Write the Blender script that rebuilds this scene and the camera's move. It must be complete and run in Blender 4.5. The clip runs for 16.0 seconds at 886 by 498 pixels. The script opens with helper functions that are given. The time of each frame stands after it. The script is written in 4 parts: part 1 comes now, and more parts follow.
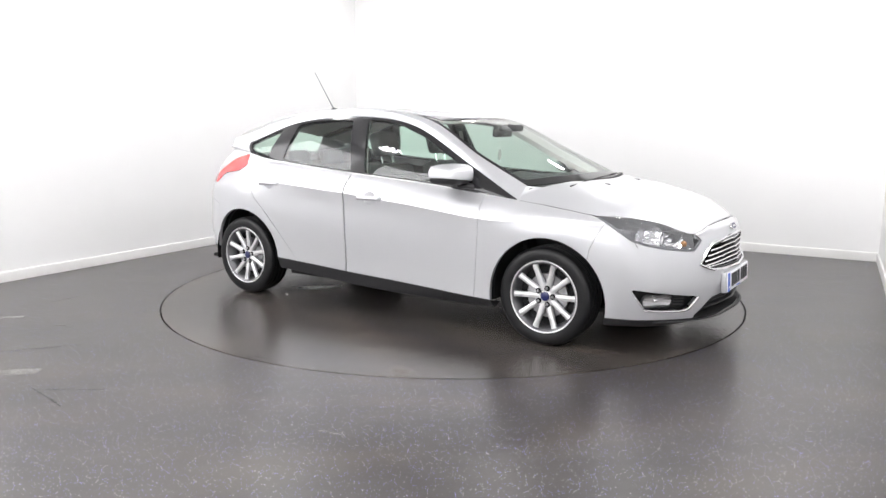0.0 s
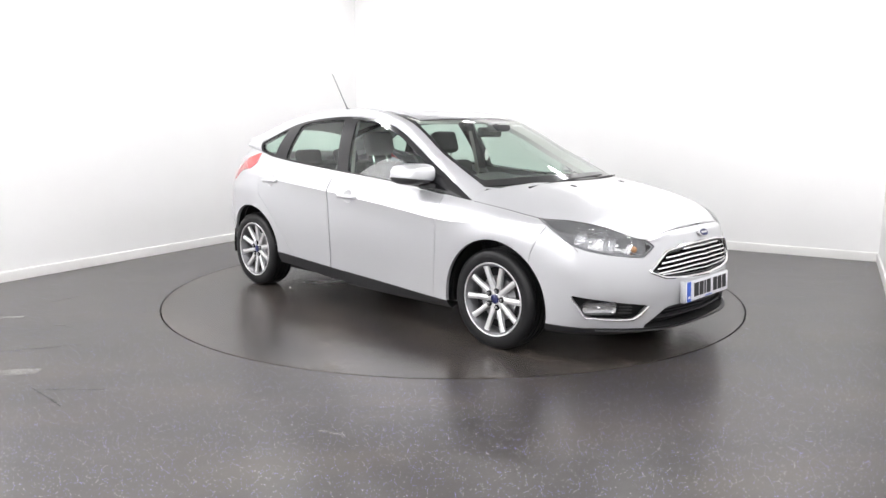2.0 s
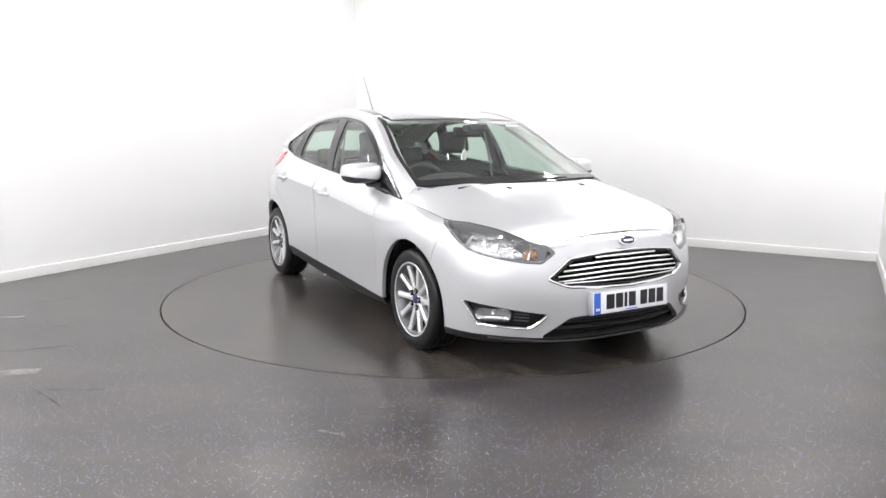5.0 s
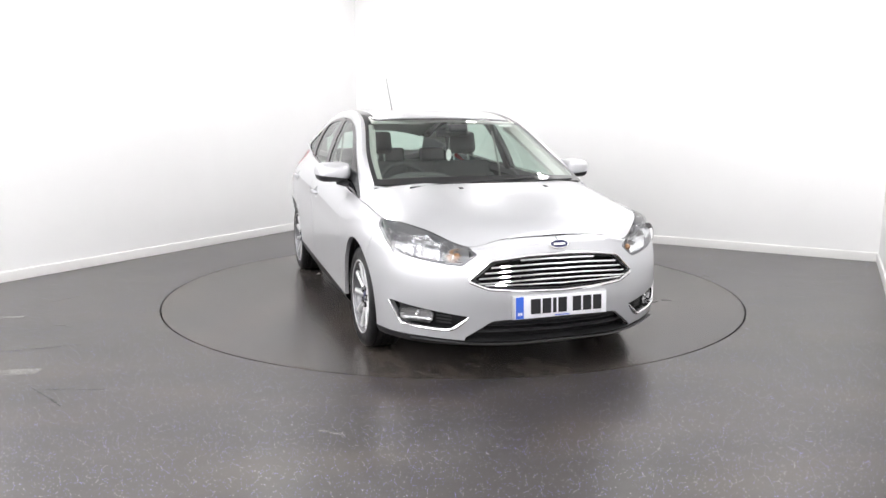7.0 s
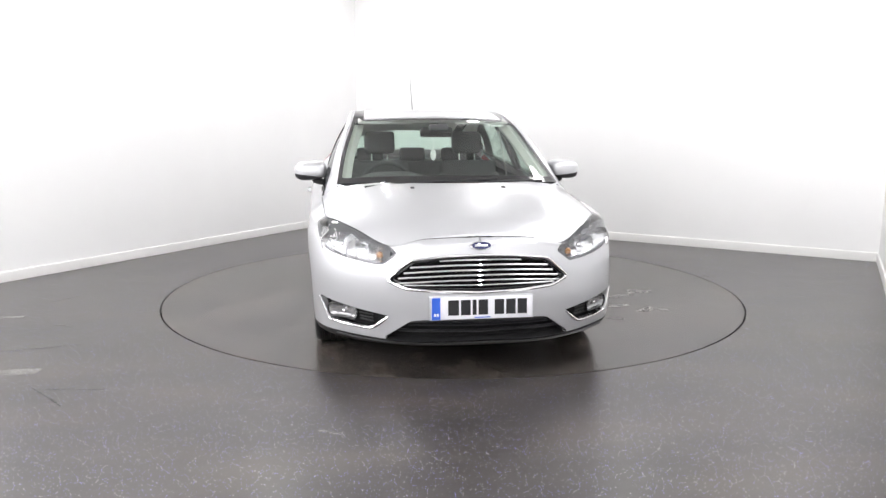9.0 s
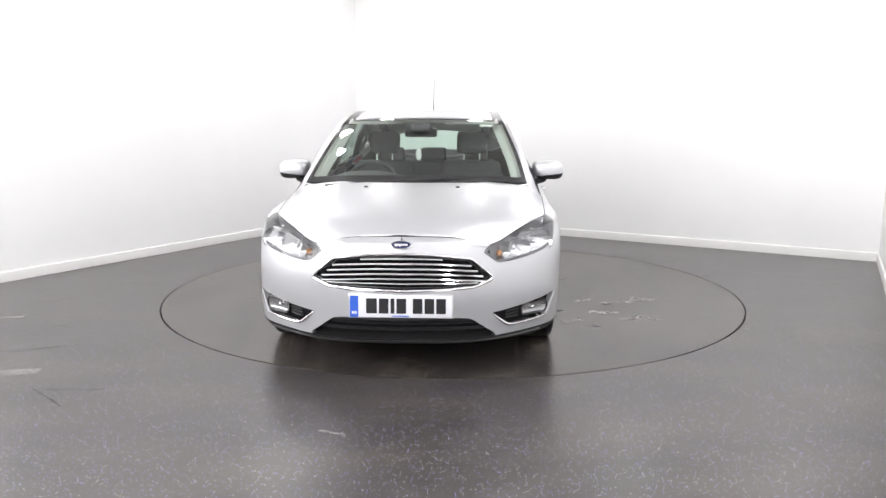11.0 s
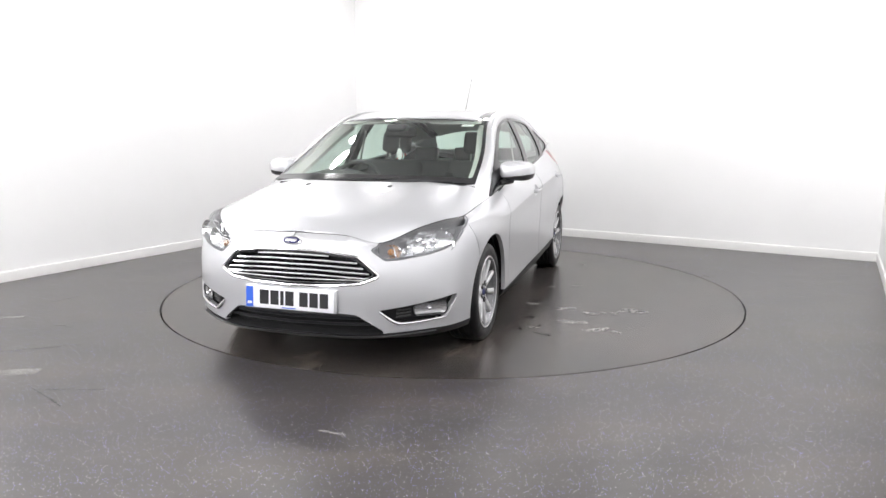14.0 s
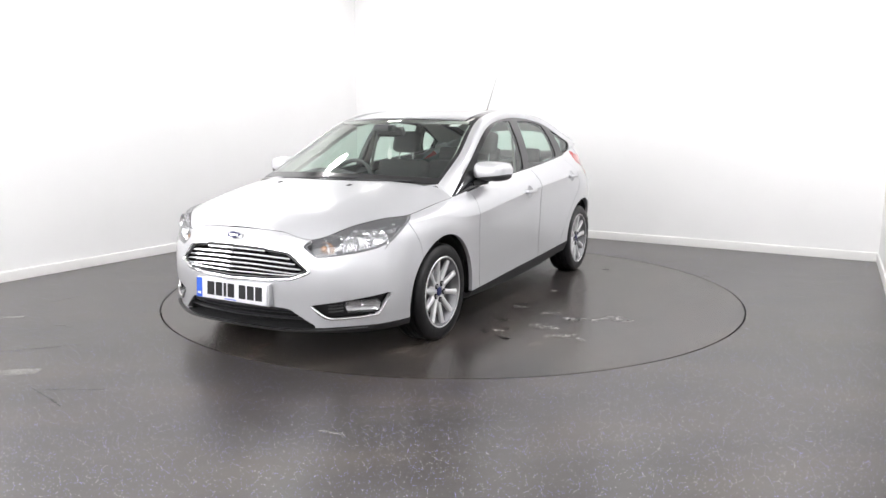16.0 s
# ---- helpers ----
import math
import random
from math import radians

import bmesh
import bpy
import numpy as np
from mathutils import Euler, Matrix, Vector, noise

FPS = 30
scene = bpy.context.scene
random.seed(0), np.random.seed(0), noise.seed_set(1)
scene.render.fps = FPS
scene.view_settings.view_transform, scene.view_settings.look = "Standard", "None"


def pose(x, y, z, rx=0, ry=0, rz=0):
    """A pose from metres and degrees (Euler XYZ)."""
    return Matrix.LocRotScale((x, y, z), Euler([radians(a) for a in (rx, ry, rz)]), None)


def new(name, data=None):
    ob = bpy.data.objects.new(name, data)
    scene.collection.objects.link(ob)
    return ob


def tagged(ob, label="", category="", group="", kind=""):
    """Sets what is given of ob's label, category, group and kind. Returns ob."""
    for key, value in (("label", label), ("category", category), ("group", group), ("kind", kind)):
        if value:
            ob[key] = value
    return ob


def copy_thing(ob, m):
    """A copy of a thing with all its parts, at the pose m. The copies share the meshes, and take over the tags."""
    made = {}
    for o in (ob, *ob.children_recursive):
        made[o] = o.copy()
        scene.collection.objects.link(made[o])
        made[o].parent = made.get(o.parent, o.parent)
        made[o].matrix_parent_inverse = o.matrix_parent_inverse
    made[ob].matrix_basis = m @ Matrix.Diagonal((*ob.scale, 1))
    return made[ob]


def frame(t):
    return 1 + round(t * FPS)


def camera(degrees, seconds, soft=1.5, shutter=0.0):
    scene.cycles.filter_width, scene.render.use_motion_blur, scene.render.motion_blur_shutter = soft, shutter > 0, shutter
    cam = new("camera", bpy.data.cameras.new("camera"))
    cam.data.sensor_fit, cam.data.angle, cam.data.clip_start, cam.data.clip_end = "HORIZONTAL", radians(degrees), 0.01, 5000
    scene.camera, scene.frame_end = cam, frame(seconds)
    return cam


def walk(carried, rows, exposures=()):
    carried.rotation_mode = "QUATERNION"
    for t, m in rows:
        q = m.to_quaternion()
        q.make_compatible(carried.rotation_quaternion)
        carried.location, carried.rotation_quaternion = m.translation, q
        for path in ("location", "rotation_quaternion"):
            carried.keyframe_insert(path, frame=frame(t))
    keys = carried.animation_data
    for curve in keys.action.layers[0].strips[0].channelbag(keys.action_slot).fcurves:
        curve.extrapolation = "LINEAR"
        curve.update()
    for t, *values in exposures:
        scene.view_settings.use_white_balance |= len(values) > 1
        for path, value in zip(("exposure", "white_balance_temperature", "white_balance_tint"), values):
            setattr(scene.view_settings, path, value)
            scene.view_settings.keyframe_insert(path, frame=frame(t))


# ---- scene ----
# ---------------------------------------------------------------- camera, on a stand
cam = camera(61.83, 16.0, soft=1.5)
CAM_POSE = pose(0, -6.0346, 1.3136, 80.723, 0, 0.6916) @ pose(0, 0, 0, 0, 0, 0.095)
walk(cam, [(0, CAM_POSE), (16.0, CAM_POSE)])

# ---------------------------------------------------------------- light: closed white studio lit by ceiling lamps and added wall fill panels
world = bpy.data.worlds.new("studio_world")
scene.world = world
world.use_nodes = True
world.node_tree.nodes["Background"].inputs[0].default_value = (0.9, 0.95, 1.0, 1)
world.node_tree.nodes["Background"].inputs[1].default_value = 0.02
scene.view_settings.exposure = 0.0
LAMP_POWER = 92.0
FILL_PANEL_POWER = 6.8


# ---------------------------------------------------------------- materials
def material(name, color=(0.8, 0.8, 0.8), rough=0.5, metal=0.0, **extra):
    m = bpy.data.materials.new(name)
    m.use_nodes = True
    b = m.node_tree.nodes["Principled BSDF"]
    b.inputs["Base Color"].default_value = (*color, 1)
    b.inputs["Roughness"].default_value = rough
    b.inputs["Metallic"].default_value = metal
    for key, value in extra.items():
        b.inputs[key.replace("_", " ")].default_value = value
    return m


def nodes_of(m):
    t = m.node_tree
    return t, t.nodes, t.links, t.nodes["Principled BSDF"]


def noise_node(m, scale, detail=4.0, rough=0.55, stretch=None):
    t, ns, ls, b = nodes_of(m)
    co = ns.new("ShaderNodeTexCoord")
    n = ns.new("ShaderNodeTexNoise")
    n.inputs["Scale"].default_value = scale
    n.inputs["Detail"].default_value = detail
    n.inputs["Roughness"].default_value = rough
    if stretch:
        mp = ns.new("ShaderNodeMapping")
        mp.inputs["Scale"].default_value = stretch
        ls.new(co.outputs["Object"], mp.inputs["Vector"])
        ls.new(mp.outputs["Vector"], n.inputs["Vector"])
    else:
        ls.new(co.outputs["Object"], n.inputs["Vector"])
    return n


def ramp(m, source, stops):
    t, ns, ls, b = nodes_of(m)
    r = ns.new("ShaderNodeValToRGB")
    e = r.color_ramp.elements
    while len(e) < len(stops):
        e.new(0.5)
    for el, (pos, col) in zip(e, stops):
        el.position = pos
        el.color = (*col, 1) if len(col) == 3 else (col[0],) * 3 + (1,)
    ls.new(source, r.inputs["Fac"])
    return r


def mix_color(m, fac, a, b2, mode="MIX"):
    t, ns, ls, b = nodes_of(m)
    x = ns.new("ShaderNodeMix")
    x.data_type, x.blend_type = "RGBA", mode
    for sock, val in ((x.inputs["Factor"], fac), (x.inputs["A"], a), (x.inputs["B"], b2)):
        if isinstance(val, (int, float)):
            sock.default_value = val
        elif isinstance(val, tuple):
            sock.default_value = (*val, 1)
        else:
            ls.new(val, sock)
    return x.outputs["Result"]


def bump(m, source, strength, distance=0.01):
    t, ns, ls, b = nodes_of(m)
    n = ns.new("ShaderNodeBump")
    n.inputs["Strength"].default_value = strength
    n.inputs["Distance"].default_value = distance
    ls.new(source, n.inputs["Height"])
    ls.new(n.outputs["Normal"], b.inputs["Normal"])


def floor_material(name, worn):
    """Dark grey glossy safety vinyl with pale and blue flakes, soft stains and scuffs."""
    m = material(name, (0.05, 0.049, 0.05), 0.3, 0.0, Specular_IOR_Level=0.42)
    t, ns, ls, b = nodes_of(m)
    big = noise_node(m, 0.9, 3, 0.5)
    mid = noise_node(m, 3.2, 6, 0.65, (1, 2.2, 1))
    base = ramp(m, big.outputs["Fac"], [(0.3, (0.040, 0.0365, 0.0355)), (0.55, (0.050, 0.0455, 0.0435)), (0.75, (0.060, 0.0535, 0.0485))])
    scuff = ramp(m, mid.outputs["Fac"], [(0.5, (0.0,)), (0.85, (1.0,))])
    col = mix_color(m, scuff.outputs["Color"], base.outputs["Color"], (0.09, 0.083, 0.076) if worn else (0.078, 0.074, 0.07))
    stain = noise_node(m, 1.6, 3, 0.5, (1, 1.6, 1))
    brown = ramp(m, stain.outputs["Fac"], [(0.52, (0.0,)), (0.72, (0.75,))])
    col = mix_color(m, brown.outputs["Color"], col, (0.066, 0.055, 0.045))
    drag = noise_node(m, 1.5, 3, 0.5, (0.9, 1.7, 1))
    patch = ramp(m, drag.outputs["Fac"], [(0.32, (0.0,)), (0.5, (0.42,)), (0.7, (1.0,))])
    mottled = mix_color(m, patch.outputs["Color"], (0.030, 0.0275, 0.0275), (0.098, 0.084, 0.073))
    col = mix_color(m, 0.85 if worn else 0.3, col, mottled)
    # flakes: one small grain in some of the cells
    co = ns.new("ShaderNodeTexCoord")
    vor = ns.new("ShaderNodeTexVoronoi")
    vor.inputs["Scale"].default_value = 108.0
    ls.new(co.outputs["Object"], vor.inputs["Vector"])
    dot = ramp(m, vor.outputs["Distance"], [(0.16, (1.0,)), (0.235, (0.0,))])
    sep = ns.new("ShaderNodeSeparateColor")
    ls.new(vor.outputs["Color"], sep.inputs["Color"])
    pick = ramp(m, sep.outputs["Red"], [(0.88, (0.0,)), (1.0, (0.6,))] if worn else [(0.48, (0.0,)), (0.70, (1.0,))])
    mul = ns.new("ShaderNodeMath")
    mul.operation = "MULTIPLY"
    ls.new(dot.outputs["Color"], mul.inputs[0])
    ls.new(pick.outputs["Color"], mul.inputs[1])
    hue = ramp(m, sep.outputs["Green"], [(0.40, (0.76, 0.75, 0.78)), (0.45, (0.33, 0.31, 0.88))])
    col = mix_color(m, mul.outputs["Value"], col, hue.outputs["Color"])
    ls.new(col, b.inputs["Base Color"])
    rr = ramp(m, mid.outputs["Fac"], [(0.25, (0.235 if worn else 0.275,)), (0.75, (0.27 if worn else 0.31,))])
    ls.new(rr.outputs["Color"], b.inputs["Roughness"])
    fine = noise_node(m, 220, 2, 0.5)
    bump(m, fine.outputs["Fac"], 0.12, 0.002)
    return m


def wall_material():
    m = material("white_wall_paint", (0.82, 0.82, 0.81), 0.55)
    t, ns, ls, b = nodes_of(m)
    n = noise_node(m, 0.7, 4)
    c = ramp(m, n.outputs["Fac"], [(0.3, (0.85, 0.85, 0.845)), (0.7, (0.89, 0.89, 0.885))])
    ls.new(c.outputs["Color"], b.inputs["Base Color"])
    bump(m, noise_node(m, 160, 3).outputs["Fac"], 0.06, 0.002)
    return m


def paint_material():
    """Bright silver metallic paint under clear lacquer."""
    m = material("silver_metallic_paint", (0.58, 0.59, 0.61), 0.34, 0.6)
    t, ns, ls, b = nodes_of(m)
    b.inputs["Coat Weight"].default_value = 0.6
    b.inputs["Coat Roughness"].default_value = 0.04
    n = noise_node(m, 900, 2)
    c = ramp(m, n.outputs["Fac"], [(0.3, (0.55, 0.555, 0.575)), (0.7, (0.63, 0.635, 0.655))])
    ls.new(c.outputs["Color"], b.inputs["Base Color"])
    return m


def rubber_material():
    m = material("tyre_rubber", (0.010, 0.010, 0.011), 0.45, 0.0, Specular_IOR_Level=0.3)
    t, ns, ls, b = nodes_of(m)
    n = noise_node(m, 30, 4)
    r = ramp(m, n.outputs["Fac"], [(0.35, (0.34,)), (0.7, (0.5,))])
    ls.new(r.outputs["Color"], b.inputs["Roughness"])
    bump(m, noise_node(m, 140, 2).outputs["Fac"], 0.1, 0.002)
    return m


def cloth_material(name, color):
    m = material(name, color, 0.9)
    n = noise_node(m, 260, 3)
    t, ns, ls, b = nodes_of(m)
    c = ramp(m, n.outputs["Fac"], [(0.3, tuple(v * 0.75 for v in color)), (0.7, tuple(v * 1.3 for v in color))])
    ls.new(c.outputs["Color"], b.inputs["Base Color"])
    bump(m, n.outputs["Fac"], 0.3, 0.002)
    return m


def glass_material(name, tint, rough=0.0, mirror=0.05):
    """Thin pane: mostly clear, tinted, with a mirror share set by the viewing angle."""
    m = bpy.data.materials.new(name)
    m.use_nodes = True
    t = m.node_tree
    t.nodes.clear()
    out = t.nodes.new("ShaderNodeOutputMaterial")
    clear = t.nodes.new("ShaderNodeBsdfTransparent")
    clear.inputs["Color"].default_value = (*tint, 1)
    gloss = t.nodes.new("ShaderNodeBsdfGlossy")
    gloss.inputs["Roughness"].default_value = rough
    lw = t.nodes.new("ShaderNodeLayerWeight")
    lw.inputs["Blend"].default_value = 0.5
    powr = t.nodes.new("ShaderNodeMath")
    powr.operation = "POWER"
    powr.inputs[1].default_value = 4.5
    fres = t.nodes.new("ShaderNodeMath")
    fres.operation = "MULTIPLY_ADD"
    fres.inputs[1].default_value = 0.9
    fres.inputs[2].default_value = mirror
    t.links.new(lw.outputs["Facing"], powr.inputs[0])
    t.links.new(powr.outputs["Value"], fres.inputs[0])
    mx = t.nodes.new("ShaderNodeMixShader")
    t.links.new(fres.outputs["Value"], mx.inputs["Fac"])
    t.links.new(clear.outputs["BSDF"], mx.inputs[1])
    t.links.new(gloss.outputs["BSDF"], mx.inputs[2])
    t.links.new(mx.outputs["Shader"], out.inputs["Surface"])
    return m


def glow_material(name, color, strength):
    m = bpy.data.materials.new(name)
    m.use_nodes = True
    t = m.node_tree
    t.nodes.clear()
    out = t.nodes.new("ShaderNodeOutputMaterial")
    e = t.nodes.new("ShaderNodeEmission")
    e.inputs["Color"].default_value = (*color, 1)
    e.inputs["Strength"].default_value = strength
    t.links.new(e.outputs["Emission"], out.inputs["Surface"])
    return m


def satin_material(name, color, rough=0.45, grain=300, depth=0.15):
    m = material(name, color, rough)
    bump(m, noise_node(m, grain, 2).outputs["Fac"], depth, 0.002)
    return m


FLOOR = floor_material("floor_vinyl", False)
DISC = floor_material("turntable_vinyl", True)
WALL = wall_material()
CEILING = material("white_ceiling_board", (0.74, 0.74, 0.73), 0.7)
bump(CEILING, noise_node(CEILING, 90, 3).outputs["Fac"], 0.1, 0.003)
SKIRT = material("white_gloss_skirting", (0.78, 0.775, 0.76), 0.35)
bump(SKIRT, noise_node(SKIRT, 25, 3).outputs["Fac"], 0.05, 0.004)
PAINT = paint_material()
BLACK = satin_material("black_textured_plastic", (0.022, 0.022, 0.024), 0.5)
GLOSS_BLACK = material("gloss_black_trim", (0.012, 0.012, 0.014), 0.12)
DARK = material("dark_cavity", (0.008, 0.008, 0.009), 0.8)
CHROME = material("bright_chrome", (0.86, 0.86, 0.87), 0.07, 1.0)
ALLOY = material("silver_alloy", (0.70, 0.70, 0.71), 0.34, 0.55)
# same alloy darkened: the shade inside the barrel is put into its colour
BARREL = material("shaded_alloy_barrel", (0.20, 0.20, 0.21), 0.4, 0.8)
RUBBER = rubber_material()
GLASS = glass_material("green_tinted_glass", (0.74, 0.87, 0.80), 0.0, 0.075)
SCREEN_GLASS = glass_material("windscreen_glass", (0.80, 0.89, 0.84), 0.0, 0.07)
LENS = glass_material("clear_lamp_lens", (0.93, 0.94, 0.95))
RED_LENS = material("red_tail_lens", (0.55, 0.03, 0.03), 0.12, 0.0, Coat_Weight=0.8)
AMBER = material("amber_indicator", (0.6, 0.30, 0.13), 0.2, 0.0, Transmission_Weight=0.3)
REFLECTOR = material("lamp_reflector", (0.92, 0.92, 0.93), 0.16, 0.9)
FOG_BOWL = material("fog_reflector", (0.42, 0.42, 0.43), 0.2, 0.9)
HOUSING = material("lamp_housing", (0.17, 0.17, 0.178), 0.35)
BLUE = material("blue_enamel", (0.014, 0.018, 0.09), 0.3)
PLATE_BLUE = material("plate_blue_band", (0.03, 0.12, 0.62), 0.4)
PLATE_WHITE = material("plate_white_reflective", (0.8, 0.8, 0.84), 0.4)
INK = material("plate_black", (0.01, 0.01, 0.012), 0.5)
CLOTH = cloth_material("charcoal_seat_cloth", (0.055, 0.055, 0.057))
TRIM = satin_material("dark_cabin_plastic", (0.055, 0.056, 0.058), 0.6)
LINING = cloth_material("pale_grey_headlining", (0.55, 0.55, 0.52))
WHITE = material("white_label", (0.8, 0.8, 0.78), 0.5)
STEEL = material("dull_steel", (0.4, 0.4, 0.41), 0.35, 1.0)
LAMP = glow_material("led_lamp_glow", (1.0, 0.985, 1.0), LAMP_POWER)
SOFT = glow_material("fill_panel_glow", (1.0, 0.985, 1.0), FILL_PANEL_POWER)


# ---------------------------------------------------------------- mesh helpers
def add_mesh(name, V, F, mat, parent=None, label="", sharp=38, smooth=True):
    me = bpy.data.meshes.new(name)
    me.from_pydata([tuple(float(c) for c in v) for v in V], [], [tuple(f) for f in F])
    me.update()
    if smooth:
        me.shade_smooth()
        me.set_sharp_from_angle(angle=radians(sharp))
    me.materials.append(mat)
    ob = new(name, me)
    if parent:
        ob.parent = parent
    if label:
        tagged(ob, label)
    return ob


def part(name, bm, mat, parent, label="", sharp=38):
    """Link a bmesh as one mesh object under a thing or part."""
    bmesh.ops.recalc_face_normals(bm, faces=bm.faces)
    me = bpy.data.meshes.new(name)
    bm.to_mesh(me)
    bm.free()
    me.shade_smooth()
    me.set_sharp_from_angle(angle=radians(sharp))
    me.materials.append(mat)
    ob = new(name, me)
    if parent:
        ob.parent = parent
    if label:
        tagged(ob, label)
    return ob


def spline(points, u):
    """Catmull-Rom through the points at stations 0..n-1, at the stations u."""
    P = np.asarray(points, float)
    n = len(P)
    u = np.clip(np.asarray(u, float), 0, n - 1 - 1e-9)
    i = u.astype(int)
    f = (u - i)[:, None]
    ext = np.vstack([2 * P[0] - P[1], P, 2 * P[-1] - P[-2]])
    a, b, c, d = ext[i], ext[i + 1], ext[i + 2], ext[i + 3]
    return 0.5 * (2 * b + (c - a) * f + (2 * a - 5 * b + 4 * c - d) * f ** 2 + (3 * b - a - 3 * c + d) * f ** 3)


def loft(rows, u, v):
    """Surface through rows of control points: an array len(v) x len(u) x 3."""
    along = np.stack([spline(r, u) for r in rows])
    flat = along.reshape(len(rows), -1)
    return spline(flat, v).reshape(len(v), len(u), 3)


def grid(G):
    nv, nu = G.shape[:2]
    V = G.reshape(-1, 3)
    F = [(j * nu + i, j * nu + i + 1, (j + 1) * nu + i + 1, (j + 1) * nu + i) for j in range(nv - 1) for i in range(nu - 1)]
    return V, F


def join(*meshes):
    V, F = [], []
    for v, f in meshes:
        o = len(V)
        V += [tuple(p) for p in v]
        F += [tuple(i + o for i in g) for g in f]
    return np.array(V, float).reshape(-1, 3), F


def mirrored(mesh):
    V, F = mesh
    V = np.array(V, float).reshape(-1, 3).copy()
    V[:, 1] *= -1
    return V, [tuple(reversed(f)) for f in F]


def weld(mesh, eps=1e-4):
    V, F = mesh
    key, out, idx = {}, [], []
    for p in V:
        k = tuple(np.round(p / eps).astype(int))
        if k not in key:
            key[k] = len(out)
            out.append(p)
        idx.append(key[k])
    faces = []
    for f in F:
        g = []
        for i in f:
            j = idx[i]
            if not g or g[-1] != j:
                g.append(j)
        if len(g) > 1 and g[0] == g[-1]:
            g.pop()
        if len(set(g)) >= 3:
            faces.append(tuple(g))
    return np.array(out, float).reshape(-1, 3), faces


def both(mesh):
    return weld(join(mesh, mirrored(mesh)))


def clip(mesh, values):
    """Keep the part of a mesh where values (one per vertex) are above zero."""
    V, F = mesh
    V = np.asarray(V, float).reshape(-1, 3)
    out_v, out_f, index, cut = [], [], {}, {}

    def keep(i):
        if i not in index:
            index[i] = len(out_v)
            out_v.append(V[i])
        return index[i]

    def edge(i, j):
        k = (min(i, j), max(i, j))
        if k not in cut:
            a, b = values[k[0]], values[k[1]]
            s = a / (a - b)
            cut[k] = len(out_v)
            out_v.append(V[k[0]] * (1 - s) + V[k[1]] * s)
        return cut[k]

    for f in F:
        inside = [values[i] > 0 for i in f]
        if all(inside):
            out_f.append(tuple(keep(i) for i in f))
        elif any(inside):
            g = []
            for a in range(len(f)):
                i, j = f[a], f[(a + 1) % len(f)]
                if inside[a]:
                    g.append(keep(i))
                if inside[a] != inside[(a + 1) % len(f)]:
                    g.append(edge(i, j))
            if len(g) >= 3:
                out_f.append(tuple(g))
    return np.array(out_v, float).reshape(-1, 3), out_f


def inside(poly, A, B):
    """Signed distance to a polygon, positive inside, for coordinates A, B."""
    A, B = np.asarray(A, float), np.asarray(B, float)
    best = np.full(A.shape, 1e9)
    odd = np.zeros(A.shape, bool)
    n = len(poly)
    for k in range(n):
        (x0, y0), (x1, y1) = poly[k], poly[(k + 1) % n]
        dx, dy = x1 - x0, y1 - y0
        s = np.clip(((A - x0) * dx + (B - y0) * dy) / (dx * dx + dy * dy + 1e-12), 0, 1)
        best = np.minimum(best, np.hypot(A - x0 - s * dx, B - y0 - s * dy))
        cross = (y0 > B) != (y1 > B)
        with np.errstate(divide="ignore", invalid="ignore"):
            odd ^= cross & (A < (x1 - x0) * (B - y0) / (y1 - y0 + 1e-15) + x0)
    return np.where(odd, best, -best)


def rounded(poly, r, steps=4):
    """A polygon with its corners rounded."""
    out = []
    n = len(poly)
    for k in range(n):
        p0, p1, p2 = (np.array(poly[(k + d) % n], float) for d in (-1, 0, 1))
        a, b = p0 - p1, p2 - p1
        la, lb = np.linalg.norm(a), np.linalg.norm(b)
        q = min(r, la * 0.45, lb * 0.45)
        s, e = p1 + a / la * q, p1 + b / lb * q
        for t in np.linspace(0, 1, steps + 1):
            out.append(tuple((1 - t) ** 2 * s + 2 * t * (1 - t) * p1 + t ** 2 * e))
    return out


def normals(mesh):
    V, F = mesh
    V = np.asarray(V, float)
    N = np.zeros_like(V)
    for f in F:
        a, b, c = V[f[0]], V[f[1]], V[f[2]]
        n = np.cross(b - a, c - a)
        if len(f) > 3:
            n = n + np.cross(c - a, V[f[3]] - a)
        for i in f:
            N[i] += n
    return N / (np.linalg.norm(N, axis=1)[:, None] + 1e-12)


def largest(mesh):
    """The largest connected piece of a mesh."""
    V, F = mesh
    parent = list(range(len(V)))

    def root(i):
        while parent[i] != i:
            parent[i] = parent[parent[i]]
            i = parent[i]
        return i

    for f in F:
        for i in f[1:]:
            parent[root(f[0])] = root(i)
    count = {}
    for f in F:
        count[root(f[0])] = count.get(root(f[0]), 0) + 1
    best = max(count, key=count.get)
    return clip((V, [f for f in F if root(f[0]) == best]), np.ones(len(V)))


def relaxed(G, steps):
    """A grid of points smoothed inside its fixed border."""
    G = G.copy()
    for _ in range(steps):
        G[1:-1, 1:-1] = G[1:-1, 1:-1] * .4 + .15 * (G[:-2, 1:-1] + G[2:, 1:-1] + G[1:-1, :-2] + G[1:-1, 2:])
    return G


def outward(mesh):
    """Turn the faces so that they look away from the car's middle line."""
    V, F = mesh
    V = np.asarray(V, float)
    s = 0.0
    for f in F[:: max(1, len(F) // 400)]:
        a, b, c = V[f[0]], V[f[1]], V[f[2]]
        s += np.dot(np.cross(b - a, c - a), (a + b + c) / 3 - np.array([-0.1, 0, 0.55]))
    return (V, F) if s > 0 else (V, [tuple(reversed(f)) for f in F])


def offset(mesh, d):
    return mesh[0] + normals(mesh) * d, mesh[1]


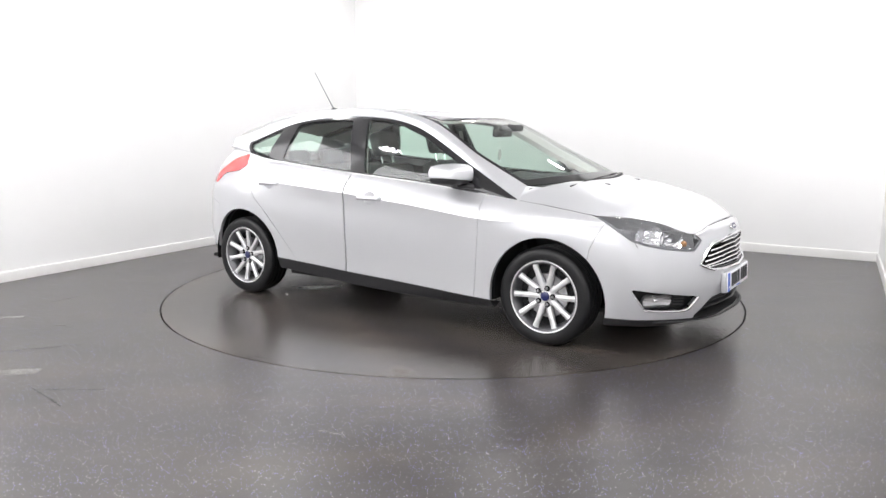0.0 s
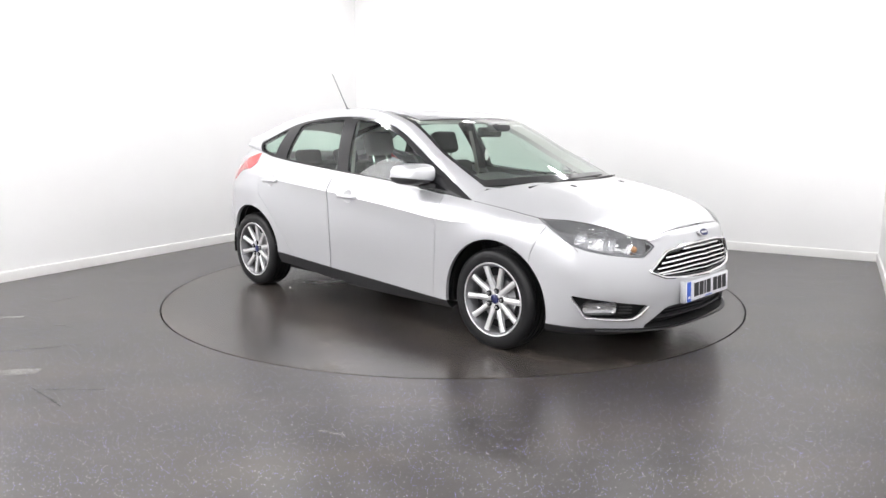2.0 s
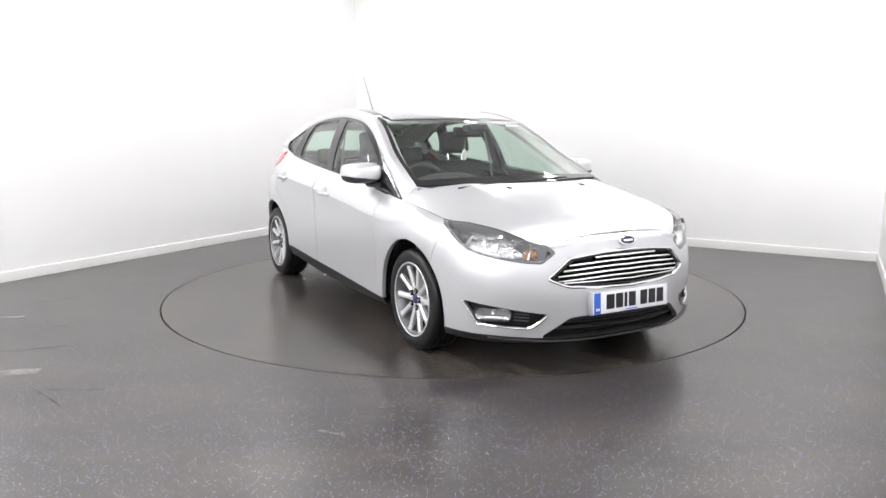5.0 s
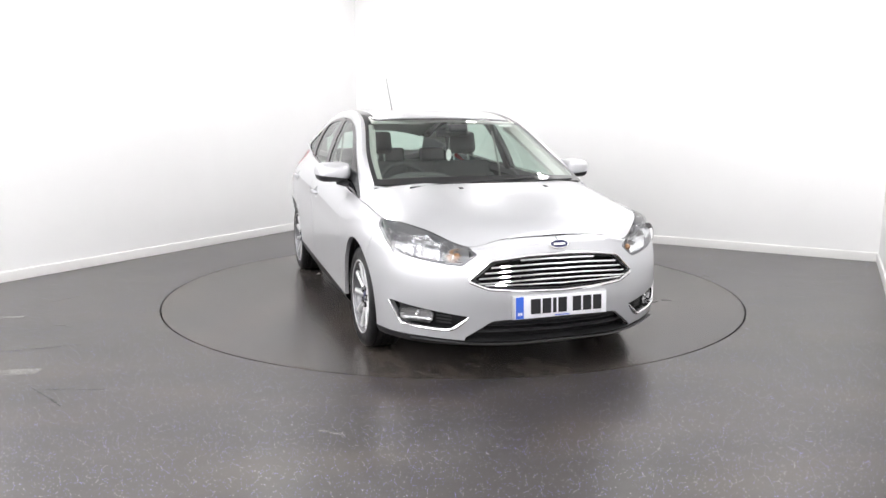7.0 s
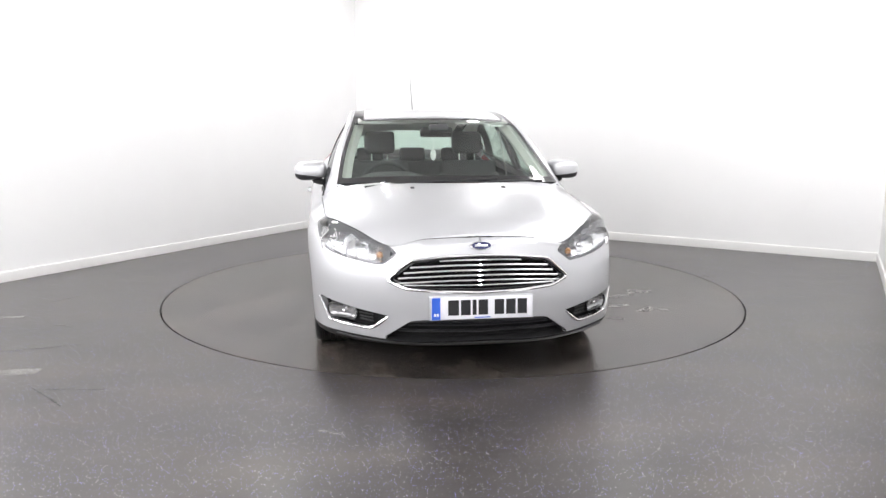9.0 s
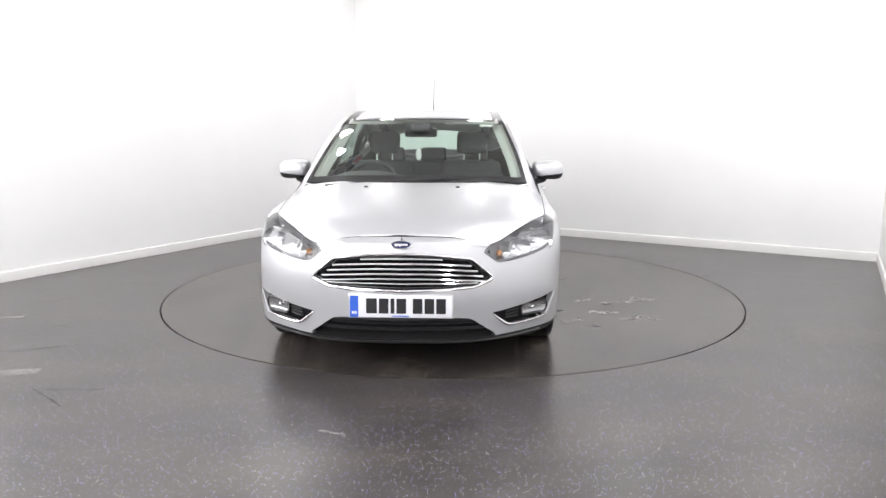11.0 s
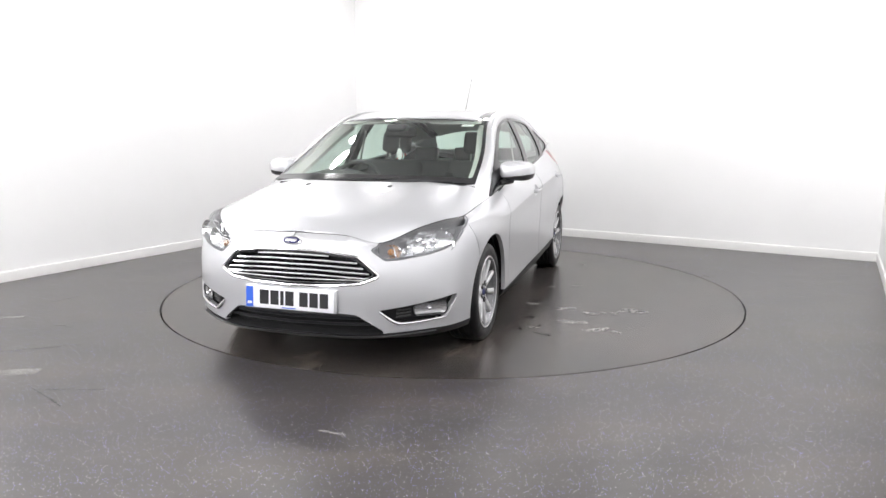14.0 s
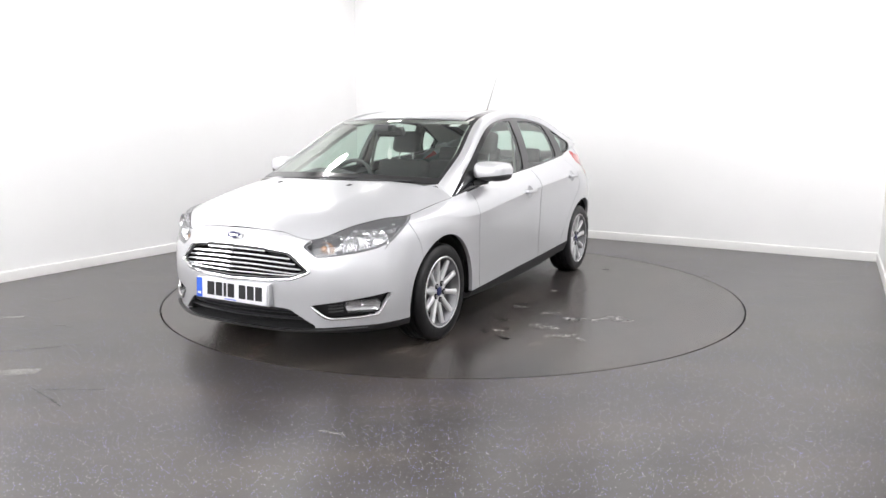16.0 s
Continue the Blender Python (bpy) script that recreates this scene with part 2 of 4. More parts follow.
def skirted(mesh, depth=0.012):
    """A panel whose edges are folded inwards."""
    V, F = mesh
    N = normals(mesh)
    count = {}
    for f in F:
        for a in range(len(f)):
            k = (f[a], f[(a + 1) % len(f)])
            count[k] = count.get(k, 0) + 1
    V2 = [tuple(p) for p in V]
    F2 = list(F)
    low = {}

    def down(i):
        if i not in low:
            low[i] = len(V2)
            V2.append(tuple(np.asarray(V[i]) - N[i] * depth))
        return low[i]

    for (i, j) in list(count):
        if (j, i) not in count:
            F2.append((j, i, down(i), down(j)))
    return np.array(V2), F2


def tube(points, r, sides=8, closed=False, scale=(1, 1)):
    """A round bar along points."""
    P = [Vector(p) for p in points]
    n = len(P)
    V, F = [], []
    for k, p in enumerate(P):
        a = P[(k - 1) % n] if (k or closed) else P[0]
        b = P[(k + 1) % n] if (k < n - 1 or closed) else P[-1]
        d = (b - a).normalized()
        up = Vector((0, 0, 1)) if abs(d.z) < 0.9 else Vector((1, 0, 0))
        s = d.cross(up).normalized()
        w = s.cross(d)
        rr = r[k] if isinstance(r, (list, tuple)) else r
        for q in range(sides):
            t = 2 * math.pi * q / sides
            V.append(p + s * (rr * scale[0] * math.cos(t)) + w * (rr * scale[1] * math.sin(t)))
    for k in range(n if closed else n - 1):
        for q in range(sides):
            F.append((k * sides + q, k * sides + (q + 1) % sides, (k + 1) % n * sides + (q + 1) % sides, (k + 1) % n * sides + q))
    if not closed:
        F.append(tuple(reversed(range(sides))))
        F.append(tuple(range((n - 1) * sides, n * sides)))
    return np.array([tuple(v) for v in V]), F


def box_bm(size, at=(0, 0, 0), bevel=0.0, segs=2, turn=None):
    bm = bmesh.new()
    bmesh.ops.create_cube(bm, size=1)
    bmesh.ops.scale(bm, vec=size, verts=bm.verts)
    if bevel:
        bmesh.ops.bevel(bm, geom=bm.edges[:], offset=bevel, segments=segs, profile=0.6, affect="EDGES")
    if turn is not None:
        bmesh.ops.transform(bm, matrix=turn, verts=bm.verts)
    bmesh.ops.translate(bm, vec=at, verts=bm.verts)
    return bm


def lathe(profile, n=48, axis="y"):
    """Turn a profile of (radius, along) round the y axis."""
    V, F = [], []
    for k in range(n):
        t = 2 * math.pi * k / n
        for r, a in profile:
            V.append((r * math.cos(t), a, r * math.sin(t)))
    m = len(profile)
    for k in range(n):
        for q in range(m - 1):
            F.append((k * m + q, k * m + q + 1, (k + 1) % n * m + q + 1, (k + 1) % n * m + q))
    return np.array(V), F


# ---------------------------------------------------------------- the room
CORNER = Vector((-1.375, 4.759, 0))          # where the two far walls meet
RIGHT_CORNER = Vector((4.263, 1.298, 0))
SIDE = Vector((-0.473, -0.881, 0)).normalized()   # along the side walls, towards the camera's end
ROOM_DEPTH = 9.6
ROOM_HEIGHT = 3.6


def slab(name, a, b, height, thick, mat, z0=0.0, label="", category=""):
    """An upright wall whose inner face runs from a to b, thickness on its right-hand side."""
    a, b = Vector(a), Vector(b)
    d = (b - a).normalized()
    n = Vector((d.y, -d.x, 0)) * thick
    bm = bmesh.new()
    vs = [bm.verts.new((p.x, p.y, z)) for z in (z0, z0 + height) for p in (a, b, b + n, a + n)]
    for q in ((0, 1, 5, 4), (1, 2, 6, 5), (2, 3, 7, 6), (3, 0, 4, 7), (4, 5, 6, 7), (3, 2, 1, 0)):
        bm.faces.new([vs[i] for i in q])
    ob = part(name, bm, mat, None, sharp=20)
    return tagged(ob, label, category, kind="structure")


def build_room():
    far_l = CORNER + SIDE * ROOM_DEPTH
    far_r = RIGHT_CORNER + Vector((-0.455, -0.890, 0)).normalized() * ROOM_DEPTH
    across = (RIGHT_CORNER - CORNER).normalized()
    slab("wall_back", RIGHT_CORNER + across * 0.15, CORNER - across * 0.15, ROOM_HEIGHT, 0.15, WALL, 0, "plain white painted studio wall", "wall")
    slab("wall_left", CORNER, far_l, ROOM_HEIGHT, 0.15, WALL, 0, "plain white painted long studio wall", "wall")
    slab("wall_right", far_r, RIGHT_CORNER, ROOM_HEIGHT, 0.15, WALL, 0, "plain white painted side wall", "wall")
    slab("wall_front", far_l, far_r, ROOM_HEIGHT, 0.15, WALL, 0, "plain white wall behind the camera", "wall")
    # skirting boards with a rounded top
    for nm, a, b in (("baseboard_back", RIGHT_CORNER, CORNER), ("baseboard_left", CORNER, far_l), ("baseboard_right", far_r, RIGHT_CORNER)):
        d = (b - a).normalized()
        n = Vector((-d.y, d.x, 0))
        prof = [(0.0, 0.0), (0.016, 0.0), (0.016, 0.078), (0.013, 0.088), (0.006, 0.092), (0.0, 0.092)]
        bm = bmesh.new()
        rings = [[bm.verts.new(p + n * (o + 0.001) + Vector((0, 0, z + 0.001))) for o, z in prof] for p in (a + d * 0.002, b - d * 0.002)]
        for k in range(len(prof) - 1):
            bm.faces.new((rings[0][k], rings[0][k + 1], rings[1][k + 1], rings[1][k]))
        for r in rings:
            bm.faces.new(r)
        tagged(part(nm, bm, SKIRT, None), "white painted skirting board along the wall foot", "skirting board", kind="structure")
    # floor with a round opening for the turntable
    bm = bmesh.new()
    R, n = TABLE_R + 0.011, 200
    inner = [bm.verts.new((R * math.cos(2 * math.pi * k / n), R * math.sin(2 * math.pi * k / n), 0)) for k in range(n)]
    inner_low = [bm.verts.new((v.co.x, v.co.y, -0.05)) for v in inner]
    outer = [bm.verts.new((14 * math.cos(2 * math.pi * k / n), 14 * math.sin(2 * math.pi * k / n), 0)) for k in range(n)]
    for k in range(n):
        j = (k + 1) % n
        bm.faces.new((inner[k], inner[j], inner_low[j], inner_low[k]))
        bm.faces.new((outer[k], outer[j], inner[j], inner[k]))
    me = bpy.data.meshes.new("floor")
    bm.to_mesh(me)
    bm.free()
    me.materials.append(FLOOR)
    tagged(new("floor", me), "dark grey speckled glossy vinyl studio floor", "floor", kind="structure")
    mid = (CORNER + RIGHT_CORNER + far_l + far_r) / 4
    ang = math.degrees(math.atan2(across.y, across.x))
    bm = box_bm((8.6, ROOM_DEPTH + 2.6, 0.1), (0, 0, 0))
    bmesh.ops.transform(bm, matrix=pose(mid.x, mid.y, ROOM_HEIGHT + 0.05, 0, 0, ang), verts=bm.verts)
    tagged(part("ceiling", bm, CEILING, None), "plain white studio ceiling", "ceiling", kind="structure")
    # round led lamps hung near the walls
    first = None
    spots = [(0.85, along, 1.0) for along in (2.8, 4.6, 6.4)] + [(0.9, 0.95, .72), (2.6, 0.55, .72), (4.3, 0.55, .72)] + [(6.0, 1.2 + 1.65 * k, 1.0) for k in range(4)]
    for across_m, along_m, size in spots:
        at = CORNER + across * across_m + SIDE * along_m
        m = pose(at.x, at.y, ROOM_HEIGHT, 0, 0, ang)
        if first is None:
            first = tagged(new("ceiling_light"), "round white led lamp hung under the ceiling", "ceiling light", "ceiling lamps")
            V, F = lathe([(0.0, -.055), (.05, -.055), (.18, -.11), (.19, -.17), (.184, -.17), (.18, -.14)], 32)
            add_mesh("housing", V[:, [0, 2, 1]], F, SKIRT, first, "white metal housing")
            V, F = lathe([(0.0, -.163), (.18, -.163)], 32)
            add_mesh("diffuser", V[:, [0, 2, 1]], F, LAMP, first, "glowing white diffuser")
            V, F = lathe([(0.0, 0.0), (.02, 0.0), (.02, -.06), (0.0, -.06)], 12)
            add_mesh("stem", V[:, [0, 2, 1]], F, STEEL, first)
            first.matrix_basis = m
        else:
            copy_thing(first, m @ Matrix.Diagonal((size, size, 1, 1)))
    # tall panels added on the walls at the camera's end as unseen fill light
    fill_panel = None
    front_dir = (far_r - far_l).normalized()
    front_turn = math.degrees(math.atan2(front_dir.y, front_dir.x))
    mounts = [(CORNER + SIDE * along + Vector((-SIDE.y, SIDE.x, 0)) * .034, -118.2) for along in (6.3, 8.1)]
    mounts += [(far_l + front_dir * (.95 + 1.5 * k) + Vector((-front_dir.y, front_dir.x, 0)) * .034, front_turn) for k in range(4)]
    for at, turn in mounts:
        m = pose(at.x, at.y, 2.15, 0, 0, turn)
        if fill_panel is None:
            fill_panel = tagged(new("added_fill_panel"), "tall white fill light panel added on the wall out of view", "wall light", "wall lamps")
            part("housing", box_bm((1.24, .05, 1.94), (0, -.005, 0), .006), SKIRT, fill_panel, "white metal housing")
            part("diffuser", box_bm((1.20, .008, 1.90), (0, .025, 0), .002), SOFT, fill_panel, "glowing white diffuser")
            for k in (1, -1):
                part("end_cap", box_bm((1.245, .056, .012), (0, -.003, k * .976), .003), STEEL, fill_panel)
            fill_panel.matrix_basis = m
        else:
            copy_thing(fill_panel, m)


TABLE_R = 2.266


def build_turntable():
    n = 160
    bm = bmesh.new()
    top = [bm.verts.new((TABLE_R * math.cos(2 * math.pi * k / n), TABLE_R * math.sin(2 * math.pi * k / n), 0)) for k in range(n)]
    low = [bm.verts.new((v.co.x, v.co.y, -0.045)) for v in top]
    bm.faces.new(top)
    for k in range(n):
        j = (k + 1) % n
        bm.faces.new((top[j], top[k], low[k], low[j]))
    t = tagged(new("turntable"), "round flush turntable covered in scuffed dark grey vinyl", "turntable")
    part("platform", bm, DISC, t)
    bm = bmesh.new()
    bmesh.ops.create_circle(bm, cap_ends=True, radius=TABLE_R + 0.05, segments=96)
    bmesh.ops.translate(bm, vec=(0, 0, -0.05), verts=bm.verts)
    tagged(part("turntable_pit", bm, DARK, None), "dark pit under the turntable", "pit", kind="structure")
    return t


build_room()
TURNTABLE = build_turntable()


# ---------------------------------------------------------------- the car: design curves (x forward, y to its left, z up)
# stations run from the nose's middle round the corner, along the side and round the tail
ROW_LIP = [(2.192, 0, .175), (2.161, .28, .172), (2.086, .47, .17), (1.97, .67, .172), (1.834, .8, .18), (1.631, .865, .185), (1.36, .87, .2), (.892, .86, .19), (.33, .86, .185), (-.25, .86, .2), (-.88, .86, .24), (-1.32, .865, .22), (-1.629, .8, .24), (-1.887, .66, .25), (-2.046, .38, .25), (-2.095, 0, .25)]
ROW_SILL = [(2.237, 0, .222), (2.201, .28, .213), (2.129, .48, .212), (2.004, .68, .222), (1.859, .82, .23), (1.631, .885, .235), (1.36, .9, .24), (.892, .893, .247), (.33, .893, .275), (-.25, .893, .3), (-.88, .895, .332), (-1.32, .9, .34), (-1.649, .835, .345), (-1.907, .68, .35), (-2.076, .4, .35), (-2.135, 0, .35)]
ROW_LOW = [(2.243, 0, .33), (2.207, .28, .33), (2.138, .48, .33), (2.015, .685, .335), (1.863, .828, .34), (1.631, .892, .345), (1.36, .906, .35), (.892, .893, .335), (.33, .893, .37), (-.25, .893, .4), (-.88, .895, .43), (-1.32, .903, .45), (-1.649, .84, .46), (-1.917, .69, .47), (-2.086, .4, .47), (-2.145, 0, .47)]
ROW_MID = [(2.247, 0, .44), (2.213, .28, .44), (2.145, .48, .44), (2.023, .685, .445), (1.865, .828, .455), (1.631, .893, .46), (1.36, .908, .47), (.892, .898, .47), (.33, .899, .5), (-.25, .899, .53), (-.88, .9, .56), (-1.32, .908, .58), (-1.649, .845, .6), (-1.917, .69, .61), (-2.086, .4, .62), (-2.145, 0, .62)]
ROW_WAIST = [(2.243, 0, .55), (2.207, .28, .55), (2.138, .48, .55), (2.013, .685, .56), (1.856, .828, .575), (1.627, .892, .59), (1.36, .91, .6), (.892, .902, .59), (.33, .904, .63), (-.25, .904, .67), (-.88, .905, .7), (-1.32, .912, .715), (-1.649, .84, .74), (-1.907, .69, .75), (-2.076, .4, .76), (-2.135, 0, .76)]
ROW_RISE = [(2.221, 0, .655), (2.188, .28, .65), (2.115, .48, .64), (1.984, .68, .665), (1.829, .822, .69), (1.617, .888, .705), (1.36, .911, .71), (.922, .905, .675), (.33, .907, .72), (-.25, .907, .77), (-.88, .907, .81), (-1.32, .911, .83), (-1.649, .825, .85), (-1.867, .69, .86), (-2.046, .4, .87), (-2.105, 0, .87)]
ROW_CREASE = [(2.195, 0, .725), (2.165, .28, .715), (2.1, .47, .69), (1.96, .67, .735), (1.807, .8, .765), (1.612, .865, .775), (1.36, .897, .785), (.972, .908, .75), (.33, .915, .812), (-.25, .916, .862), (-.88, .911, .905), (-1.32, .878, .94), (-1.609, .778, .96), (-1.808, .68, .97), (-1.986, .4, .965), (-2.056, 0, .965)]
ROW_TOP = [(2.156, 0, .753), (2.132, .28, .743), (2.081, .465, .703), (1.926, .635, .775), (1.772, .735, .806), (1.612, .795, .812), (1.36, .812, .848), (1.108, .825, .879), (.45, .815, .951), (-.2, .797, .996), (-.8, .762, 1.041), (-1.2, .732, 1.079), (-1.50, .702, 1.142), (-1.67, .64, 1.12), (-1.887, .38, 1.06), (-1.996, 0, 1.02)]
# cabin: from the foot of the windscreen pillar back to the roof spoiler
CAB_BELT = [(1.108, .825, .879), (.70, .82, .926), (.35, .812, .958), (-.20, .797, .996), (-.64, .774, 1.028), (-1.006, .748, 1.058), (-1.355, .717, 1.098), (-1.62, .688, 1.155)]
CAB_ARCH = [(1.113, .815, .877), (.70, .742, 1.093), (.24, .65, 1.319), (-.18, .615, 1.391), (-.62, .608, 1.389), (-1.0, .628, 1.338), (-1.38, .69, 1.206), (-1.60, .692, 1.18)]
CAB_GUTTER = [(1.128, .728, .960), (.75, .686, 1.140), (.318, .60, 1.363), (-.16, .568, 1.449), (-.72, .553, 1.436), (-1.2, .548, 1.371), (-1.46, .545, 1.308), (-1.70, .545, 1.235)]
CAB_MIDDLE = [(1.37, 0, .982), (.915, 0, 1.19), (.46, 0, 1.384), (-.22, 0, 1.454), (-.78, 0, 1.470), (-1.22, 0, 1.458), (-1.54, 0, 1.41), (-1.86, 0, 1.325)]
HOOD_MIDDLE = [(2.155, 0, .756), (2.145, 0, .767), (2.115, 0, .787), (2.023, 0, .834), (1.892, 0, .874), (1.738, 0, .912), (1.581, 0, .946), (1.392, 0, .978)]

ARCH_F, ARCH_R, ARCH_RAD = (1.342, 0.292), (-1.30, 0.305), 0.380
HEAD_POLY = rounded([(-.565, .813), (-.63, .757), (-.722, .684), (-.81, .655), (-.915, .634), (-1.055, .615), (-1.135, .610), (-1.202, .667), (-1.13, .72), (-1.0, .9), (-.5, .9)], .014)
FOG_POLY = rounded([(-.718, .410), (-1.178, .341), (-1.112, .274), (-1.043, .264), (-.925, .270), (-.81, .287)], .010)
GRILLE_POLY = rounded([(-.488, .531), (-.368, .637), (-.18, .660), (0, .667), (.18, .660), (.368, .637), (.488, .531), (.385, .490), (.22, .480), (0, .477), (-.22, .480), (-.385, .490)], .022)
INTAKE_POLY = rounded([(-.505, .220), (-.365, .321), (-.19, .336), (0, .340), (.19, .336), (.365, .321), (.505, .220), (.37, .10), (-.37, .10)], .02)
DOOR_F = [(.842, .22), (.880, .75), (.892, 1.2), (-.228, 1.2), (-.226, .22)]
DOOR_R = [(-.232, .22), (-.234, 1.3), (-1.0, 1.3), (-1.07, 1.06), (-1.15, .93), (-1.168, .85), (-1.148, .785), (-1.025, .664), (-.88, .505), (-.724, .334), (-.69, .22)]


def oblique(V):
    return (V[:, 1] - V[:, 0]) / math.sqrt(2)


def arch_field(V):
    f = np.hypot(V[:, 0] - ARCH_F[0], V[:, 2] - ARCH_F[1]) - ARCH_RAD
    r = np.hypot(V[:, 0] - ARCH_R[0], V[:, 2] - ARCH_R[1]) - ARCH_RAD
    d = np.minimum(f, r)
    return np.where(V[:, 1] > 0.5, d, 1.0)


def body_side():
    """The left half of the lower body above the sill: waist panels and the shoulder above the crease."""
    u = np.linspace(0, 15, 451)
    low = loft([ROW_SILL, ROW_LOW, ROW_MID, ROW_WAIST, ROW_RISE, ROW_CREASE], u, np.linspace(0, 5, 51))
    a, b = spline(ROW_CREASE, u), spline(ROW_TOP, u)
    top = []
    for s in np.linspace(0, 1, 11)[1:]:
        q = a * (1 - s) + b * s
        n = np.stack([np.zeros(len(u)), np.ones(len(u)), np.full(len(u), .35)], 1)
        bulge = np.where(q[:, 1:2] > .3, .016, .004) * 4 * s * (1 - s)
        top.append(q + n * bulge)
    G = np.concatenate([low, np.stack(top)], 0)
    return outward(grid(G))


def build_body(car):
    half = body_side()
    half = clip(half, arch_field(half[0]))
    # openings

    def split(mesh, values_fn, gap=0.0016):
        v = values_fn(mesh[0])
        return clip(mesh, v - gap), clip(mesh, -v - gap)

    head, half = split(half, lambda V: np.where(V[:, 0] > 1.2, inside(HEAD_POLY, oblique(V), V[:, 2]), -1))
    fog, half = split(half, lambda V: np.where(V[:, 0] > 1.2, inside(FOG_POLY, oblique(V), V[:, 2]), -1), 0)
    grille, half = split(half, lambda V: np.where(V[:, 0] > 1.9, inside(GRILLE_POLY, V[:, 1], V[:, 2]), -1), 0)
    intake, half = split(half, lambda V: np.where(V[:, 0] > 1.9, inside(INTAKE_POLY, V[:, 1], V[:, 2]), -1), 0)
    door_f, half = split(half, lambda V: inside(DOOR_F, V[:, 0], V[:, 2]))
    door_r, half = split(half, lambda V: inside(DOOR_R, V[:, 0], V[:, 2]))
    seam = [(1.50, 0), (1.62, .63), (1.70, .80), (1.60, 1.2), (3, 1.2), (3, 0)]
    bumper, half = split(half, lambda V: inside(seam, V[:, 0], V[:, 2]))
    fender, half = split(half, lambda V: V[:, 0] - .80)
    rear = split(half, lambda V: inside([(-1.62, 0), (-1.62, .70), (-1.78, .74), (-3, .74), (-3, 0)], V[:, 0], V[:, 2]))
    rear_bumper, half = rear
    tail_poly = rounded([(-1.318, 1.018), (-1.345, 1.058), (-1.37, 1.11), (-1.50, 1.068), (-1.72, .96), (-1.80, .875), (-1.71, .868), (-1.62, .945), (-1.5, .963), (-1.385, .978)], .014)
    tail, half = split(half, lambda V: np.where(V[:, 1] > .5, inside(tail_poly, V[:, 0], V[:, 2]), -1))
    tailgate, quarter = split(half, lambda V: np.where(V[:, 0] < -1.3, .665 - V[:, 1], -1))
    add_mesh("front_bumper", *skirted(both(bumper), .03), PAINT, car, "silver front bumper with nose panel")
    add_mesh("rear_bumper", *skirted(both(rear_bumper), .02), PAINT, car)
    add_mesh("tailgate", *skirted(both(tailgate), .02), PAINT, car)
    sides = {}
    bowls = []
    for name, (hx, hz) in (("f", (.008, .838)), ("r", (-.977, .902))):
        door = door_f if name == "f" else door_r
        e = lambda V: 1 - np.hypot((V[:, 0] - hx) / .052, (V[:, 2] - hz) / .046)
        bowl = clip(door, e(door[0]))
        bowl = (bowl[0] - normals(bowl) * (.022 * np.clip(e(bowl[0]), 0, 1) ** .6)[:, None], bowl[1])
        bowls.append(bowl)
        if name == "f":
            door_f = clip(door_f, -e(door_f[0]))
        else:
            door_r = clip(door_r, -e(door_r[0]))
    for tag, fix in (("left", lambda m: m), ("right", mirrored)):
        add_mesh("front_wing", *skirted(fix(fender), .025), PAINT, car, sharp=9)
        sides[tag] = (add_mesh("front_door", *skirted(fix(door_f), .012), PAINT, car, sharp=9), add_mesh("rear_door", *skirted(fix(door_r), .012), PAINT, car, sharp=9))
        for owner, bowl, (hx, hz) in zip(sides[tag], bowls, ((.008, .838), (-.977, .902))):
            add_mesh("handle_recess", *fix(bowl), PAINT, owner)
            y0 = float(np.max(bowl[0][:, 1]))
            pts = [(hx + dx, y0 + dy, hz + dz) for dx, dy, dz in ((-.095, -.012, -.004), (-.088, .014, -.003), (-.05, .024, 0), (0, .027, .001), (.05, .025, .001), (.09, .016, 0), (.098, -.012, -.001))]
            bar = tube(spline(pts, np.linspace(0, 6, 25)), .0125, 10, scale=(.7, 1.15))
            add_mesh("door_handle", *fix(bar), PAINT, owner, "silver pull handle")
        add_mesh("rear_quarter", *skirted(fix(largest(quarter)), .025), PAINT, car)
        add_mesh("tail_lamp", *skirted(offset(fix(tail), .003), .008), RED_LENS, car, "red tail lamp")
    # sill and lip of black plastic under the painted panels
    u = np.linspace(0, 15, 301)
    a, b = spline(ROW_LIP, u), spline(ROW_SILL, u)
    inner = a * np.array([.93, .90, 1.0]) + np.array([0, 0, .02])
    lip = outward(grid(np.stack([inner, a * [.99, .985, 1.0], a + [0, 0, .006], a * .5 + b * .5 + [0, 0, -.003], b + np.array([0, 0, -.004]), b * [.985, .98, 1.0]])))
    lip = clip(lip, np.where(lip[0][:, 1] > .5, np.minimum(np.hypot(lip[0][:, 0] - ARCH_F[0], lip[0][:, 2] - ARCH_F[1]), np.hypot(lip[0][:, 0] - ARCH_R[0], lip[0][:, 2] - ARCH_R[1])) - ARCH_RAD + .004, 1))
    front = clip(lip, lip[0][:, 0] - 1.32)
    mid = clip(lip, np.minimum(1.32 - lip[0][:, 0], lip[0][:, 0] + 1.31))
    back = clip(lip, -1.31 - lip[0][:, 0])
    back = clip(back, np.minimum(-1.70 - back[0][:, 0], 1))
    add_mesh("front_splitter", *both(front), BLACK, car, "black plastic lower lip")
    add_mesh("rear_valance", *both(back), BLACK, car, "black plastic lower edge")
    add_mesh("sill", *mid, BLACK, car, "black plastic sill")
    add_mesh("sill", *mirrored(mid), BLACK, car, "black plastic sill")
    # lining behind the panels (door cards and cavity walls)
    shell = body_side()
    shell = clip(offset(shell, -.075), arch_field(shell[0]) - .01)
    shell = clip(shell, 1.0 - shell[0][:, 0])
    shell = clip(shell, shell[0][:, 0] + 1.95)
    add_mesh("cabin_lining", *shell, TRIM, car, "dark plastic door cards")
